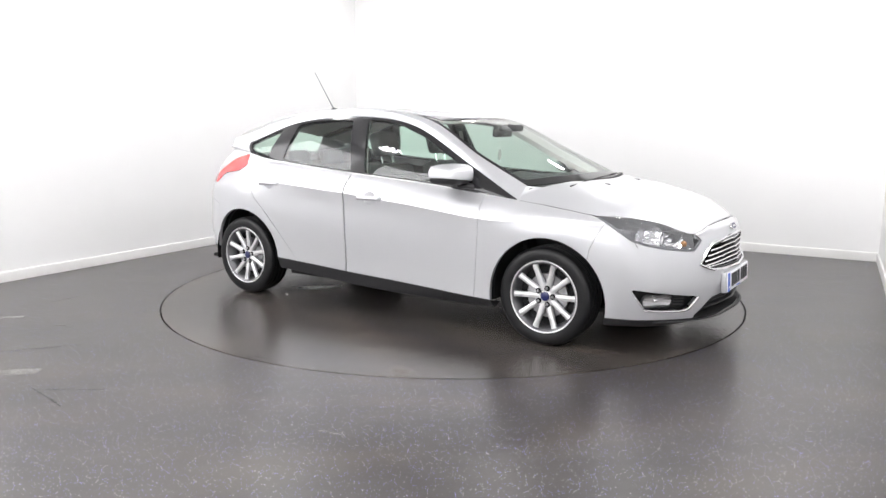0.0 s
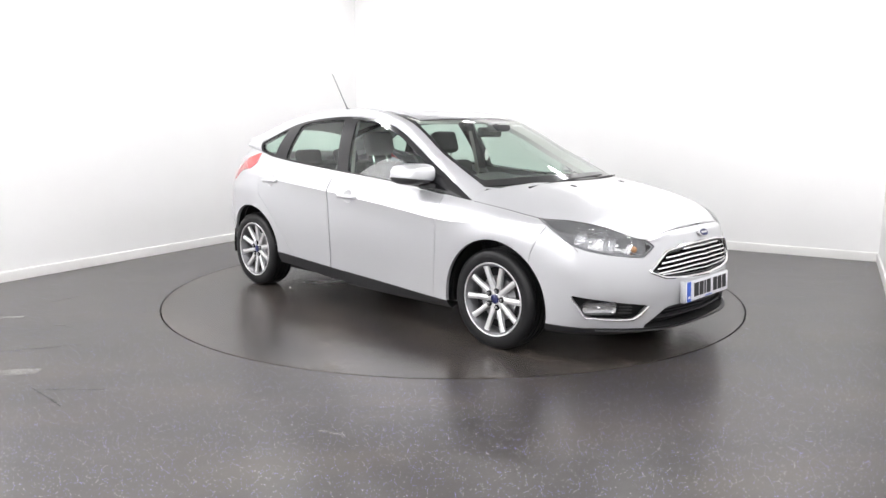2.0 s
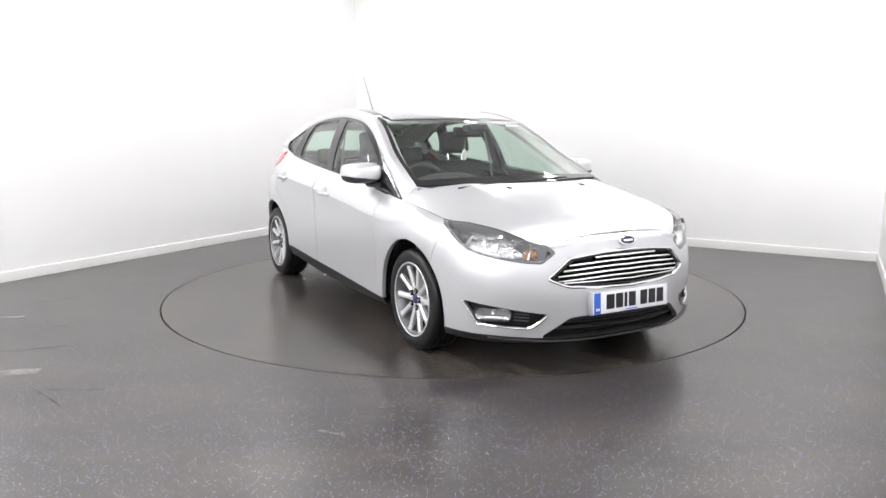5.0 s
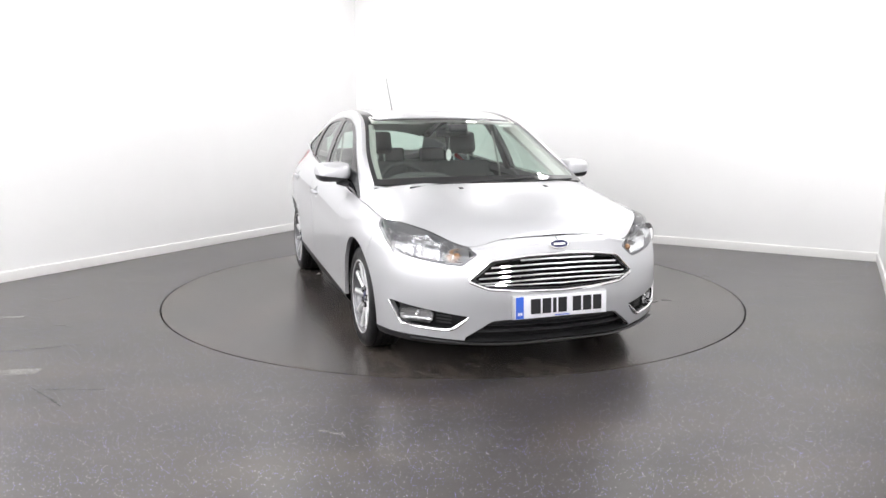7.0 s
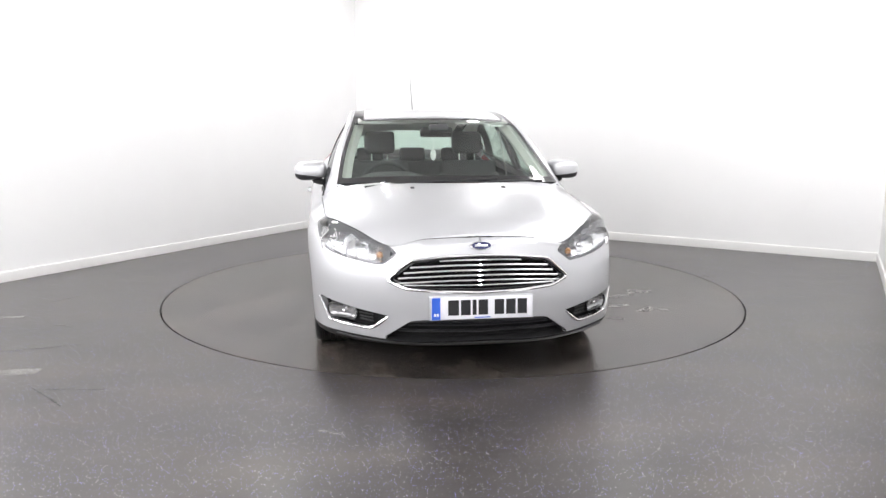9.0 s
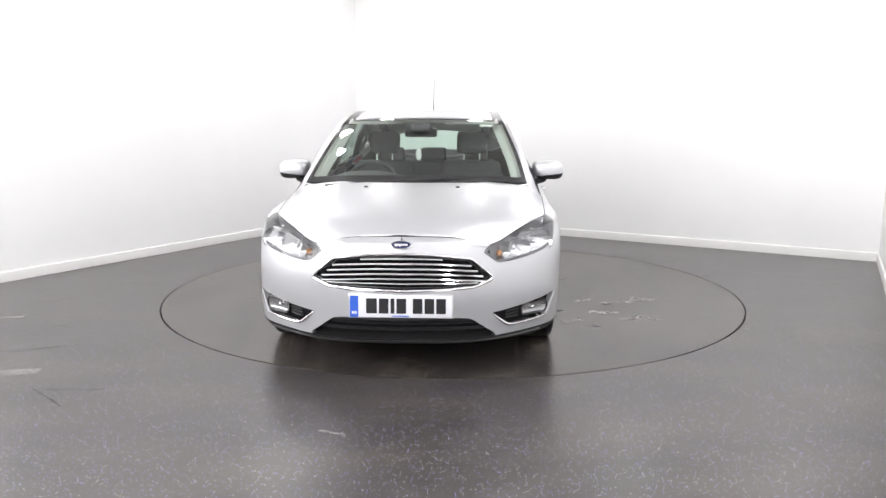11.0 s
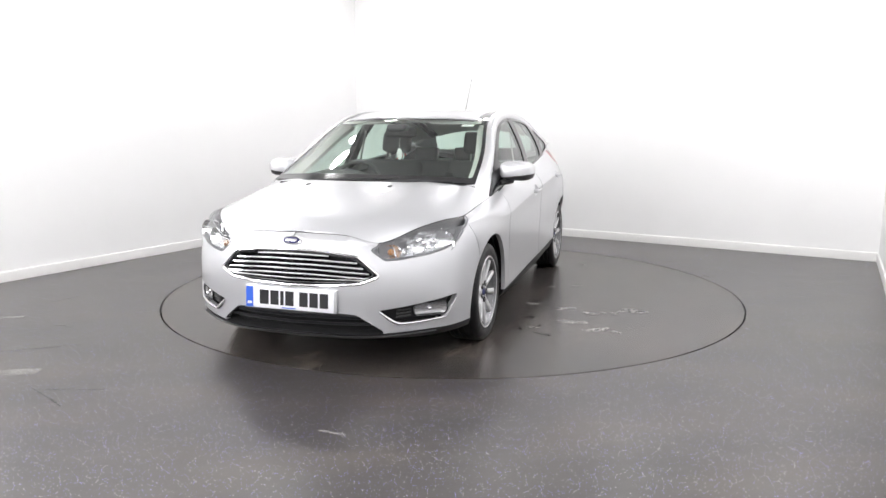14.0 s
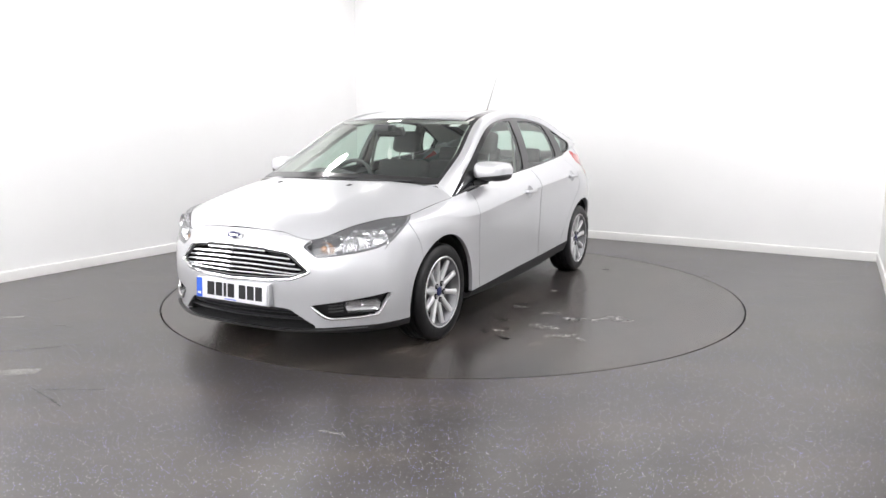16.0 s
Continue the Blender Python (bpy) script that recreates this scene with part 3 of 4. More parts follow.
    add_mesh("cabin_lining", *mirrored(shell), TRIM, car, "dark plastic door cards")
    build_hood(car)
    build_cabin(car, sides)
    return head, fog, grille, intake, sides


def build_hood(car):
    u = np.linspace(.3, 7, 121)
    edge, mid = spline(ROW_TOP[:8], u), spline(HOOD_MIDDLE, u)
    rows = []
    for s in np.linspace(0, 1, 41):
        q = mid.copy()
        q[:, 1] = edge[:, 1] * s
        q[:, 0] = mid[:, 0] + (edge[:, 0] - mid[:, 0]) * s ** 2
        q[:, 2] = mid[:, 2] + (edge[:, 2] - mid[:, 2]) * s ** (2.6 + 3.4 * (u / 7) ** 2)
        rows.append(q)
    whole = np.stack(rows)
    whole = np.concatenate([whole[:0:-1] * [1, -1, 1], whole])
    whole = relaxed(whole, 25)
    # two soft raised lines that run to the nose
    for k in range(len(u)):
        w = max(0.0, min(1.0, (u[k] - 1.5) / 2.5))
        y = np.abs(whole[:, k, 1])
        whole[:, k, 2] += .004 * w * np.exp(-((y - (.40 + .06 * u[k] / 7)) / .06) ** 2)
    rows = list(whole[40:])
    m = outward(grid(np.stack(rows)))
    m = weld(m)
    add_mesh("bonnet", *skirted(both(m), .015), PAINT, car, "silver bonnet with two raised lines")
    line = spline(ROW_TOP[:8], np.linspace(0, 6.9, 90)) + [0, 0, -.001]
    line = np.vstack([line[:0:-1] * [1, -1, 1], line])
    add_mesh("bonnet_shut_line", *tube(line, .003, 5), DARK, car, "dark gap round the bonnet")
    # black cowl between the bonnet and the windscreen's foot
    back = np.stack([r[-1] for r in rows])
    s = np.linspace(0, 1, 41)
    foot = np.array(CAB_MIDDLE[0]) + (np.array(CAB_GUTTER[0]) - np.array(CAB_MIDDLE[0])) * np.stack([s ** 2, s * 0, s ** 2.4], 1)
    foot[:, 1] = CAB_GUTTER[0][1] * s
    cowl = grid(np.stack([back + [.03, 0, -.012], back + [-.02, 0, -.016], foot + [.02, 0, -.014], foot + [-.05, 0, -.004]]))
    add_mesh("cowl", *both(cowl), BLACK, car, "black plastic scuttle panel")


def build_cabin(car, sides):
    n = 141
    u = np.linspace(0, 7, n)
    belt, arch, gut, mid = (spline(r, u) for r in (CAB_BELT, CAB_ARCH, CAB_GUTTER, CAB_MIDDLE))
    # side glazing surface with a little outward bow
    rows = []
    for s in np.linspace(0, 1, 41):
        q = belt * (1 - s) + arch * s
        q[:, 1] += .022 * 4 * s * (1 - s) * np.clip(u, 0, 1)
        rows.append(q)
    side = outward(grid(np.stack(rows)))
    # pillar and roof rail between the glazing and the roof groove
    rows = []
    rail_mid = (arch + gut) / 2 + np.array([.0, .018, .018]) * np.clip(u / 1.2, .15, 1)[:, None]
    for s in np.linspace(0, 1, 13):
        rows.append(arch * (1 - s) ** 2 + (2 * rail_mid - (arch + gut) / 2) * 2 * s * (1 - s) + gut * s ** 2)
    rail_rows = rows
    rail = outward(grid(np.stack(rows)))
    # roof and screen from groove to groove
    rows = []
    for s in np.linspace(0, 1, 31):
        q = mid.copy()
        q[:, 1] = gut[:, 1] * s
        q[:, 0] = mid[:, 0] + (gut[:, 0] - mid[:, 0]) * s ** 2
        q[:, 2] = mid[:, 2] + (gut[:, 2] - mid[:, 2]) * s ** 2.4
        rows.append(q)
    G = np.stack(rows)
    split_at = int(round(2 / 7 * (n - 1)))
    screen = outward(grid(G[:, : split_at + 1]))
    roof = outward(grid(G[:27, split_at + 1:]))
    groove = outward(grid(G[26:, split_at - 1:]))
    add_mesh("roof", *skirted(both(roof), .012), PAINT, car, "silver roof panel")
    for fix in (lambda m: m, mirrored):
        add_mesh("roof_strip", *skirted(offset(fix(groove), -.004), .02), GLOSS_BLACK, car, "black roof groove strip")
        add_mesh("roof_pillar", *skirted(fix(rail), .03), PAINT, car, "silver windscreen pillar and roof rail")
    # painted web between the bonnet's rear corner and the pillar's foot
    s = np.linspace(.80, 1, 13)
    e7, m7 = np.array(ROW_TOP[7]), np.array(HOOD_MIDDLE[7])
    hood = np.stack([m7[0] + (e7[0] - m7[0]) * s ** 2 - .004, e7[1] * s, m7[2] + (e7[2] - m7[2]) * s ** 6 - .003], 1)
    foot = np.stack([r[0] for r in rail_rows])[::-1] + [-.004, 0, -.002]
    web = outward(grid(np.stack([hood + (foot - hood) * k for k in np.linspace(0, 1, 5)])))
    for fix in (lambda m: m, mirrored):
        add_mesh("pillar_foot", *fix(web), PAINT, car)
    # windscreen with a black printed border
    sv = screen[0]
    cols = split_at + 1
    uu = np.tile(u[:cols] / 2.0, 31)
    ss = np.repeat(np.linspace(0, 1, 31), cols)
    border = np.minimum(np.minimum((.965 - ss) * .6, (uu - .085) * .9), (.988 - uu) * .9)
    pane = both(clip(screen, border))
    add_mesh("windscreen", *pane, SCREEN_GLASS, car, "clear laminated windscreen").visible_shadow = False
    add_mesh("windscreen_border", *skirted(both(clip(screen, -border)), .006), GLOSS_BLACK, car, "black printed glass border")
    # side windows
    panes = [
        [(.74, .945), (.62, 1.105), (.30, 1.268), (.08, 1.345), (-.10, 1.368), (-.215, 1.372), (-.125, 1.0), (.2, .978)],
        [(-.255, 1.013), (-.365, 1.374), (-.58, 1.372), (-.80, 1.356), (-.905, 1.334), (-.985, 1.072), (-.64, 1.04)],
        [(-1.157, 1.09), (-1.056, 1.303), (-1.2, 1.262), (-1.30, 1.222), (-1.372, 1.192), (-1.335, 1.122), (-1.31, 1.11)],
    ]
    frame_mesh = side
    glasses = []
    for poly in panes:
        d = inside(rounded(poly, .02), frame_mesh[0][:, 0], frame_mesh[0][:, 2])
        glasses.append(clip(side, inside(rounded(poly, .02), side[0][:, 0], side[0][:, 2])))
        frame_mesh = clip(frame_mesh, -d)
    edge = frame_mesh[0][:, 0] + 1.365 + .35 * (frame_mesh[0][:, 2] - 1.098)
    rear_bit = clip(frame_mesh, -edge)
    frame_mesh = clip(frame_mesh, edge)
    for tag, fix in (("left", lambda m: m), ("right", mirrored)):
        add_mesh("rear_pillar", *fix(rear_bit), PAINT, car)
        add_mesh("window_surround", *skirted(fix(frame_mesh), .03), GLOSS_BLACK, car, "gloss black window surround")
        door_f, door_r = sides[tag]
        for g, owner in zip(glasses, (door_f, door_r, car)):
            ob = add_mesh("window_glass", *offset(fix(g), -.006), GLASS, owner, "green tinted side glass")
            ob.visible_shadow = False
        line = spline(CAB_BELT, np.linspace(.45, 5.6, 60)) + np.array([0, .004, -.004])
        V, F = tube(line, .0065, 6)
        if tag == "right":
            V, F = mirrored((V, F))
        add_mesh("belt_strip", V, F, CHROME, car, "thin bright strip under the windows")
    # tail: glazed opening between the spoiler and the tailgate
    top = np.stack([G[i, -1] for i in range(30, -1, -1)])
    low_u = np.linspace(12.6, 15, 31)
    low = spline(ROW_TOP, low_u)
    rear = outward(grid(np.stack([top * (1 - s) + low * s for s in np.linspace(0, 1, 21)])))
    gl = np.minimum(.5 - rear[0][:, 1], np.minimum(1.29 - rear[0][:, 2], rear[0][:, 2] - 1.09))
    ob = add_mesh("rear_window", *both(clip(rear, gl)), GLASS, car, "tinted rear screen")
    ob.visible_shadow = False
    add_mesh("tailgate_frame", *both(clip(rear, -gl)), PAINT, car)
    fill = outward(grid(np.stack([np.stack([arch[-1], rail_mid[-1], gut[-1]]), np.stack([belt[-1], belt[-1] * .5 + low[0] * .5, low[0]])])))
    for fix in (lambda m: m, mirrored):
        add_mesh("rear_pillar", *fix(fill), PAINT, car)
    u1 = np.linspace(6, 7, 9)
    patch = outward(grid(np.stack([spline(CAB_BELT, u1), spline(ROW_TOP, np.linspace(11.6, 12.6, 9)) + [0, 0, -.006]])))
    for fix in (lambda m: m, mirrored):
        add_mesh("rear_pillar", *fix(patch), PAINT, car)
    # headlining
    lin = offset(both(roof), -.035)
    add_mesh("headlining", *lin, LINING, car, "pale grey cloth headlining")
    for fix in (lambda m: m, mirrored):
        k2 = split_at + 1
        strip = grid(np.stack([gut[:k2] + [-.006, -.016, -.014], gut[:k2] + [-.012, -.05, -.012], gut[:k2] + [-.05, -.085, -.035], gut[:k2] + [-.09, -.07, -.06]]))
        add_mesh("windscreen_pillar_trim", *fix(strip), LINING, car, "pale inner windscreen pillar trim")
        add_mesh("pillar_trim", *offset(fix(rail), -.034), LINING, car, "pale grey inner pillar trim")


def build_wheel(car):
    """Alloy wheel with ten spokes in a road tyre; outer side towards +y of its own space."""
    R, rim = .305, .217
    prof = [(rim - .004, -.10), (rim + .015, -.104), (rim + .032, -.107), (R - .018, -.100), (R - .004, -.086)]
    for g in (-.058, -.02, .02, .058):
        prof += [(R, g - .012), (R, g - .006), (R - .008, g - .004), (R - .008, g + .004), (R, g + .006), (R, g + .012)]
    prof += [(R - .004, .086), (R - .014, .097), (R - .032, .104), (rim + .02, .1045), (rim + .009, .1), (rim - .004, .095)]
    tyre = lathe(prof, 72)
    tyre = (tyre[0], [tuple(reversed(f)) for f in tyre[1]])
    barrel = lathe([(rim - .002, -.098), (rim - .02, -.09), (rim - .03, -.02), (rim - .026, .05), (rim - .012, .078), (rim - .004, .090), (rim + .006, .097), (rim + .004, .101), (rim - .006, .100), (rim - .014, .088)], 72)
    root = add_mesh("wheel", *barrel, BARREL, car, "silver ten-spoke alloy wheel")
    add_mesh("tyre", *tyre, RUBBER, root, "black road tyre")
    lip = lathe([(rim - .010, .086), (rim - .006, .096), (rim - .002, .1005), (rim + .004, .1025), (rim + .008, .099), (rim + .006, .094)], 72)
    add_mesh("rim_lip", *lip, ALLOY, root, "silver rim edge")
    # one spoke, tapered and crowned
    secs = ((.045, .018, .070, .03), (.085, .0165, .076, .03), (.146, .0155, .083, .026), (.196, .0175, .088, .022), (.209, .022, .089, .02))
    V, F = [], []
    for r, hw, y, th in secs:
        for dx, dy in ((-hw, -th), (-hw, -.006), (-hw * .55, 0), (0, .002), (hw * .55, 0), (hw, -.006), (hw, -th)):
            V.append((dx, y + dy, r))
    for k in range(len(secs) - 1):
        for q in range(6):
            F.append((k * 7 + q, k * 7 + q + 1, (k + 1) * 7 + q + 1, (k + 1) * 7 + q))
    first = None
    for k in range(10):
        t = 2 * math.pi * k / 10
        if first is None:
            first = add_mesh("spoke", V, F, ALLOY, root, sharp=30)
            ob = first
        else:
            ob = new("spoke", first.data)
            ob.parent = root
        ob.rotation_euler = (0, t, 0)
    hub = lathe([(.0, .070), (.03, .070), (.036, .066), (.038, .072), (.066, .070), (.074, .058), (.074, .02)], 40)
    add_mesh("hub", *hub, ALLOY, root)
    cap = lathe([(.0, .079), (.024, .078), (.029, .074), (.030, .066)], 32)
    add_mesh("hub_cap", *cap, BLUE, root, "small blue round centre cap")
    nut = None
    for k in range(5):
        t = 2 * math.pi * (k + .5) / 5
        V, F = lathe([(0, .087), (.007, .087), (.0098, .084), (.0098, .06)], 6)
        if nut is None:
            # raised dark disc: the shade of the nut's recess put into colour
            hole = lathe([(0, .0775), (.0165, .0785), (.018, .076), (.018, .06)], 16)
            nut = add_mesh("wheel_nut", V, F, STEEL, root)
            recess_data = add_mesh("nut_recess_shade", *hole, GLOSS_BLACK, root)
            recess_data.location = (.053 * math.sin(t), 0, .053 * math.cos(t))
            ob = nut
        else:
            seat = new("nut_recess_shade", recess_data.data)
            seat.parent = root
            seat.location = (.053 * math.sin(t), 0, .053 * math.cos(t))
            ob = new("wheel_nut", nut.data)
            ob.parent = root
        ob.location = (.053 * math.sin(t), 0, .053 * math.cos(t))
    disc = lathe([(.03, .038), (.135, .038), (.138, .034), (.138, .02), (.03, .02)], 48)
    add_mesh("brake_disc", *disc, STEEL, root, "dull steel brake disc")
    # dark disc just behind the spokes, giving the gaps their shade by colour
    back = lathe([(0.0, .016), (.206, .016)], 40)
    add_mesh("spoke_gap_shade", *back, DARK, root)
    return root


def build_wheels(car):
    root = build_wheel(car)
    spots = ((1.324, .772, 0), (1.324, -.772, 180), (-1.324, .768, 0), (-1.324, -.768, 180))
    for k, (x, y, rz) in enumerate(spots):
        w = root if k == 0 else copy_thing(root, pose(0, 0, 0))
        w.matrix_basis = pose(x, y, .3045, 0, (7, 20, -12, 31)[k], rz)
    # dark arch liners
    for cx, cz in (ARCH_F, ARCH_R):
        for sgn in (1, -1):
            V, F = [], []
            m = 28
            ys = (.845, .83, .60)
            rr = (ARCH_RAD + .004, ARCH_RAD + .012, ARCH_RAD + .02)
            for k in range(m + 1):
                t = math.radians(-9 + 198 * k / m)
                for y, r in zip(ys, rr):
                    V.append((cx + r * math.cos(t), sgn * y, cz + r * math.sin(t)))
            for k in range(m):
                for q in range(2):
                    F.append((k * 3 + q, k * 3 + q + 1, (k + 1) * 3 + q + 1, (k + 1) * 3 + q))
            c = len(V)
            V.append((cx, sgn * .6, cz))
            for k in range(m):
                F.append((k * 3 + 2, (k + 1) * 3 + 2, c))
            add_mesh("arch_liner", V, F, DARK, car, "black wheel arch liner")


CAR_OFFSET = (0.0429, -0.2068)


def build_car():
    car = tagged(new("car"), "silver five-door hatchback car parked on the turntable", "car")
    head, fog, grille, intake, sides = build_body(car)
    build_wheels(car)
    return car, head, fog, grille, intake, sides


CAR, HEAD, FOG, GRILLE, INTAKE, DOORS = build_car()


# ---------------------------------------------------------------- fittings on the body
BODY = body_side()
BODY_N = normals(BODY)


def on_body(kind, a, b, lift=0.0):
    """The body's surface point (left half) seen along x ('front': y, z), y ('side': x, z) or the corner ('oblique': w, z)."""
    V = BODY[0]
    if kind == "front":
        A, d, far = V[:, 1], np.array([1.0, 0, 0]), V[:, 0] < 1.7
    elif kind == "side":
        A, d, far = V[:, 0], np.array([0, 1.0, 0]), V[:, 1] < .5
    else:
        A, d, far = oblique(V), np.array([1, 1, 0]) / math.sqrt(2), V[:, 0] < 1.3
    q = np.hypot(A - a, V[:, 2] - b) + far * 10
    i = int(np.argmin(q))
    n = BODY_N[i]
    if kind == "front":
        p0 = np.array([0, a, b])
    elif kind == "side":
        p0 = np.array([a, 0, b])
    else:
        p0 = np.array([-a / math.sqrt(2), a / math.sqrt(2), b])
    k = np.dot(V[i] - p0, n) / np.dot(d, n)
    return p0 + d * k + n * lift, n


def front_point(y, z, lift=0.0):
    p, n = on_body("front", abs(y), z, lift)
    return np.array([p[0], math.copysign(p[1], y) if y else 0.0, p[2]])


def recess(mesh, depth):
    """The floor and walls of a pocket behind a patch of the body."""
    V, F = mesh
    N = normals(mesh)
    low = V - N * depth
    edges = {}
    for f in F:
        for k in range(len(f)):
            edges[(f[k], f[(k + 1) % len(f)])] = 1
    n = len(V)
    faces = [tuple(i for i in f) for f in F]
    walls = []
    for (i, j) in edges:
        if (j, i) not in edges:
            walls.append((i, j, j + n, i + n))
    allV = np.vstack([low, V])
    wallsF = [(i + n, j + n, j, i) for (i, j, _, _) in walls]
    return allV, faces + wallsF


def both_sides(fn):
    for fix in (lambda m: m, mirrored):
        fn(fix)


def bowl_mesh(center, axis, radius, depth, n=24, power=2.0, square=1.0):
    """A reflector bowl open towards axis."""
    ax = Vector(axis).normalized()
    s = ax.cross(Vector((0, 0, 1))).normalized()
    w = s.cross(ax)
    V, F = [], []
    rings = 7
    for k in range(rings):
        r = k / (rings - 1)
        for q in range(n):
            t = 2 * math.pi * q / n
            ripple = 1 + .03 * math.cos(6 * t)
            ct = math.copysign(abs(math.cos(t)) ** square, math.cos(t))
            st = math.copysign(abs(math.sin(t)) ** square, math.sin(t))
            V.append(tuple(Vector(center) + s * (radius[0] * r * ripple * ct) + w * (radius[1] * r * ripple * st) - ax * (depth * (1 - r ** power))))
    for k in range(rings - 1):
        for q in range(n):
            F.append((k * n + q, k * n + (q + 1) % n, (k + 1) * n + (q + 1) % n, (k + 1) * n + q))
    return np.array(V), F


def ball(center, r, n=12):
    bm = bmesh.new()
    bmesh.ops.create_uvsphere(bm, u_segments=n, v_segments=n // 2 + 1, radius=r)
    bmesh.ops.translate(bm, vec=center, verts=bm.verts)
    return bm


def to_mesh(bm):
    V = np.array([tuple(v.co) for v in bm.verts])
    bm.verts.index_update()
    F = [tuple(v.index for v in f.verts) for f in bm.faces]
    bm.free()
    return V, F


def build_headlights(car):
    def one(fix):
        lamp = add_mesh("headlight", *fix(recess(HEAD, .085)), HOUSING, car, "headlight with dark housing and bright reflectors")
        ob = add_mesh("lens", *fix(offset(HEAD, .001)), LENS, lamp, "clear lens")
        ob.visible_shadow = False
        # dark mask inside the lens edge
        d = inside(HEAD_POLY, oblique(HEAD[0]), HEAD[0][:, 2])
        ring = clip(HEAD, .013 - d)
        add_mesh("lens_edge", *fix(offset(ring, -.004)), HOUSING, lamp)
        ax = np.array([.88, .42, .12])
        for w, z, rx, rz, dep in ((-.845, .705, .112, .062, .045), (-.995, .682, .092, .058, .045)):
            p, n = on_body("oblique", w, z, -.024)
            b = bowl_mesh(p, ax, (rx, rz), dep, power=2.6, square=.62)
            add_mesh("reflector", *fix(b), REFLECTOR, lamp, "bright faceted reflector bowl", smooth=False)
            bulb = to_mesh(ball(p - ax * .02, .016))
            add_mesh("bulb", *fix(bulb), CHROME, lamp)
            rim = tube([tuple(np.array(v)) for v in b[0][-24:]], .002, 6, closed=True)
            add_mesh("reflector_rim", *fix(rim), HOUSING, lamp)
        p, n = on_body("oblique", -1.095, .660, -.03)
        add_mesh("indicator", *fix(bowl_mesh(p, ax, (.060, .040), .03)), REFLECTOR, lamp, "bright indicator bowl")
        add_mesh("indicator_bulb", *fix(to_mesh(ball(p - ax * .008, .019))), AMBER, lamp)
        # step of the housing towards the wing
        for k in range(3):
            p0, _ = on_body("oblique", -.735 + .045 * k, .715 + .022 * k, -.022)
            p1, _ = on_body("oblique", -.735 + .045 * k, .755 + .012 * k, -.02)
            add_mesh("housing_rib", *fix(tube([p0, (p0 + p1) / 2, p1], .003, 6)), HOUSING, lamp)
        # bright brow under the upper edge
        line = [on_body("oblique", w, z, -.02)[0] for w, z in ((-.74, .768), (-.84, .752), (-.94, .732), (-1.04, .708))]
        add_mesh("brow", *fix(tube(line, .004, 6)), HOUSING, lamp)

    both_sides(one)


def build_grille(car):
    G = both(GRILLE)
    g = add_mesh("grille", *recess(G, .06), DARK, car, "chrome barred front grille")
    pts = [front_point(y, z, .001) for y, z in GRILLE_POLY]
    add_mesh("grille_frame", *tube(pts, .0085, 8, closed=True), CHROME, g, "bright chrome surround")
    inner = [(np.array(q) - [0, .575]) * [.955, .87] + [0, .575] for q in GRILLE_POLY]
    pts = [front_point(y, z, -.016) for y, z in inner]
    add_mesh("grille_inner_frame", *tube(pts, .008, 8, closed=True), GLOSS_BLACK, g)
    for k in range(6):
        z0 = .507 + .0265 * k
        # half width of the opening at this height
        ys = np.linspace(0, .5, 251)
        f = inside(GRILLE_POLY, ys, np.full(251, z0 + .004))
        hw = float(ys[f > .012][-1])
        line = [front_point(y, z0 + .006 - .030 * (y / .5) ** 2 * (1 if z0 > .53 else .2), -.014) for y in np.linspace(-hw, hw, 33)]
        add_mesh("grille_bar", *tube(line, .0062, 8, scale=(1.7, .95)), CHROME, g, "slim chrome bar")
        line = [front_point(y, z0 - .003 - .030 * (y / .5) ** 2 * (1 if z0 > .53 else .2), -.026) for y in np.linspace(-hw, hw, 33)]
        add_mesh("grille_bar_back", *tube(line, .006, 6, scale=(2.2, 1.1)), GLOSS_BLACK, g)


def build_intake(car):
    I = both(INTAKE)
    g = add_mesh("lower_intake", *recess(I, .08), DARK, car, "black lower air intake")
    for z0, hw in ((.292, .385), (.258, .44)):
        line = [front_point(y, z0 + .004 * math.cos(y * 3), -.03) for y in np.linspace(-hw, hw, 29)]
        add_mesh("intake_bar", *tube(line, .0075, 8, scale=(2.2, .9)), BLACK, g, "black horizontal bar")
    line = [front_point(y, .318 - .006 * (abs(y) / .38) ** 2, -.018) for y in np.linspace(-.37, .37, 29)]
    add_mesh("intake_lip", *tube(line, .008, 8), BLACK, g)
    # pale edge of the splitter
    u = np.linspace(0, 3.4, 40)
    edge = spline(ROW_SILL, u) + [.012, 0, -.012]
    edge = np.vstack([edge[::-1] * [1, -1, 1], edge[1:]])
    add_mesh("splitter_edge", *tube(edge, .0055, 6, scale=(2.0, .8)), BLACK, car, "thin dark blade under the bumper")


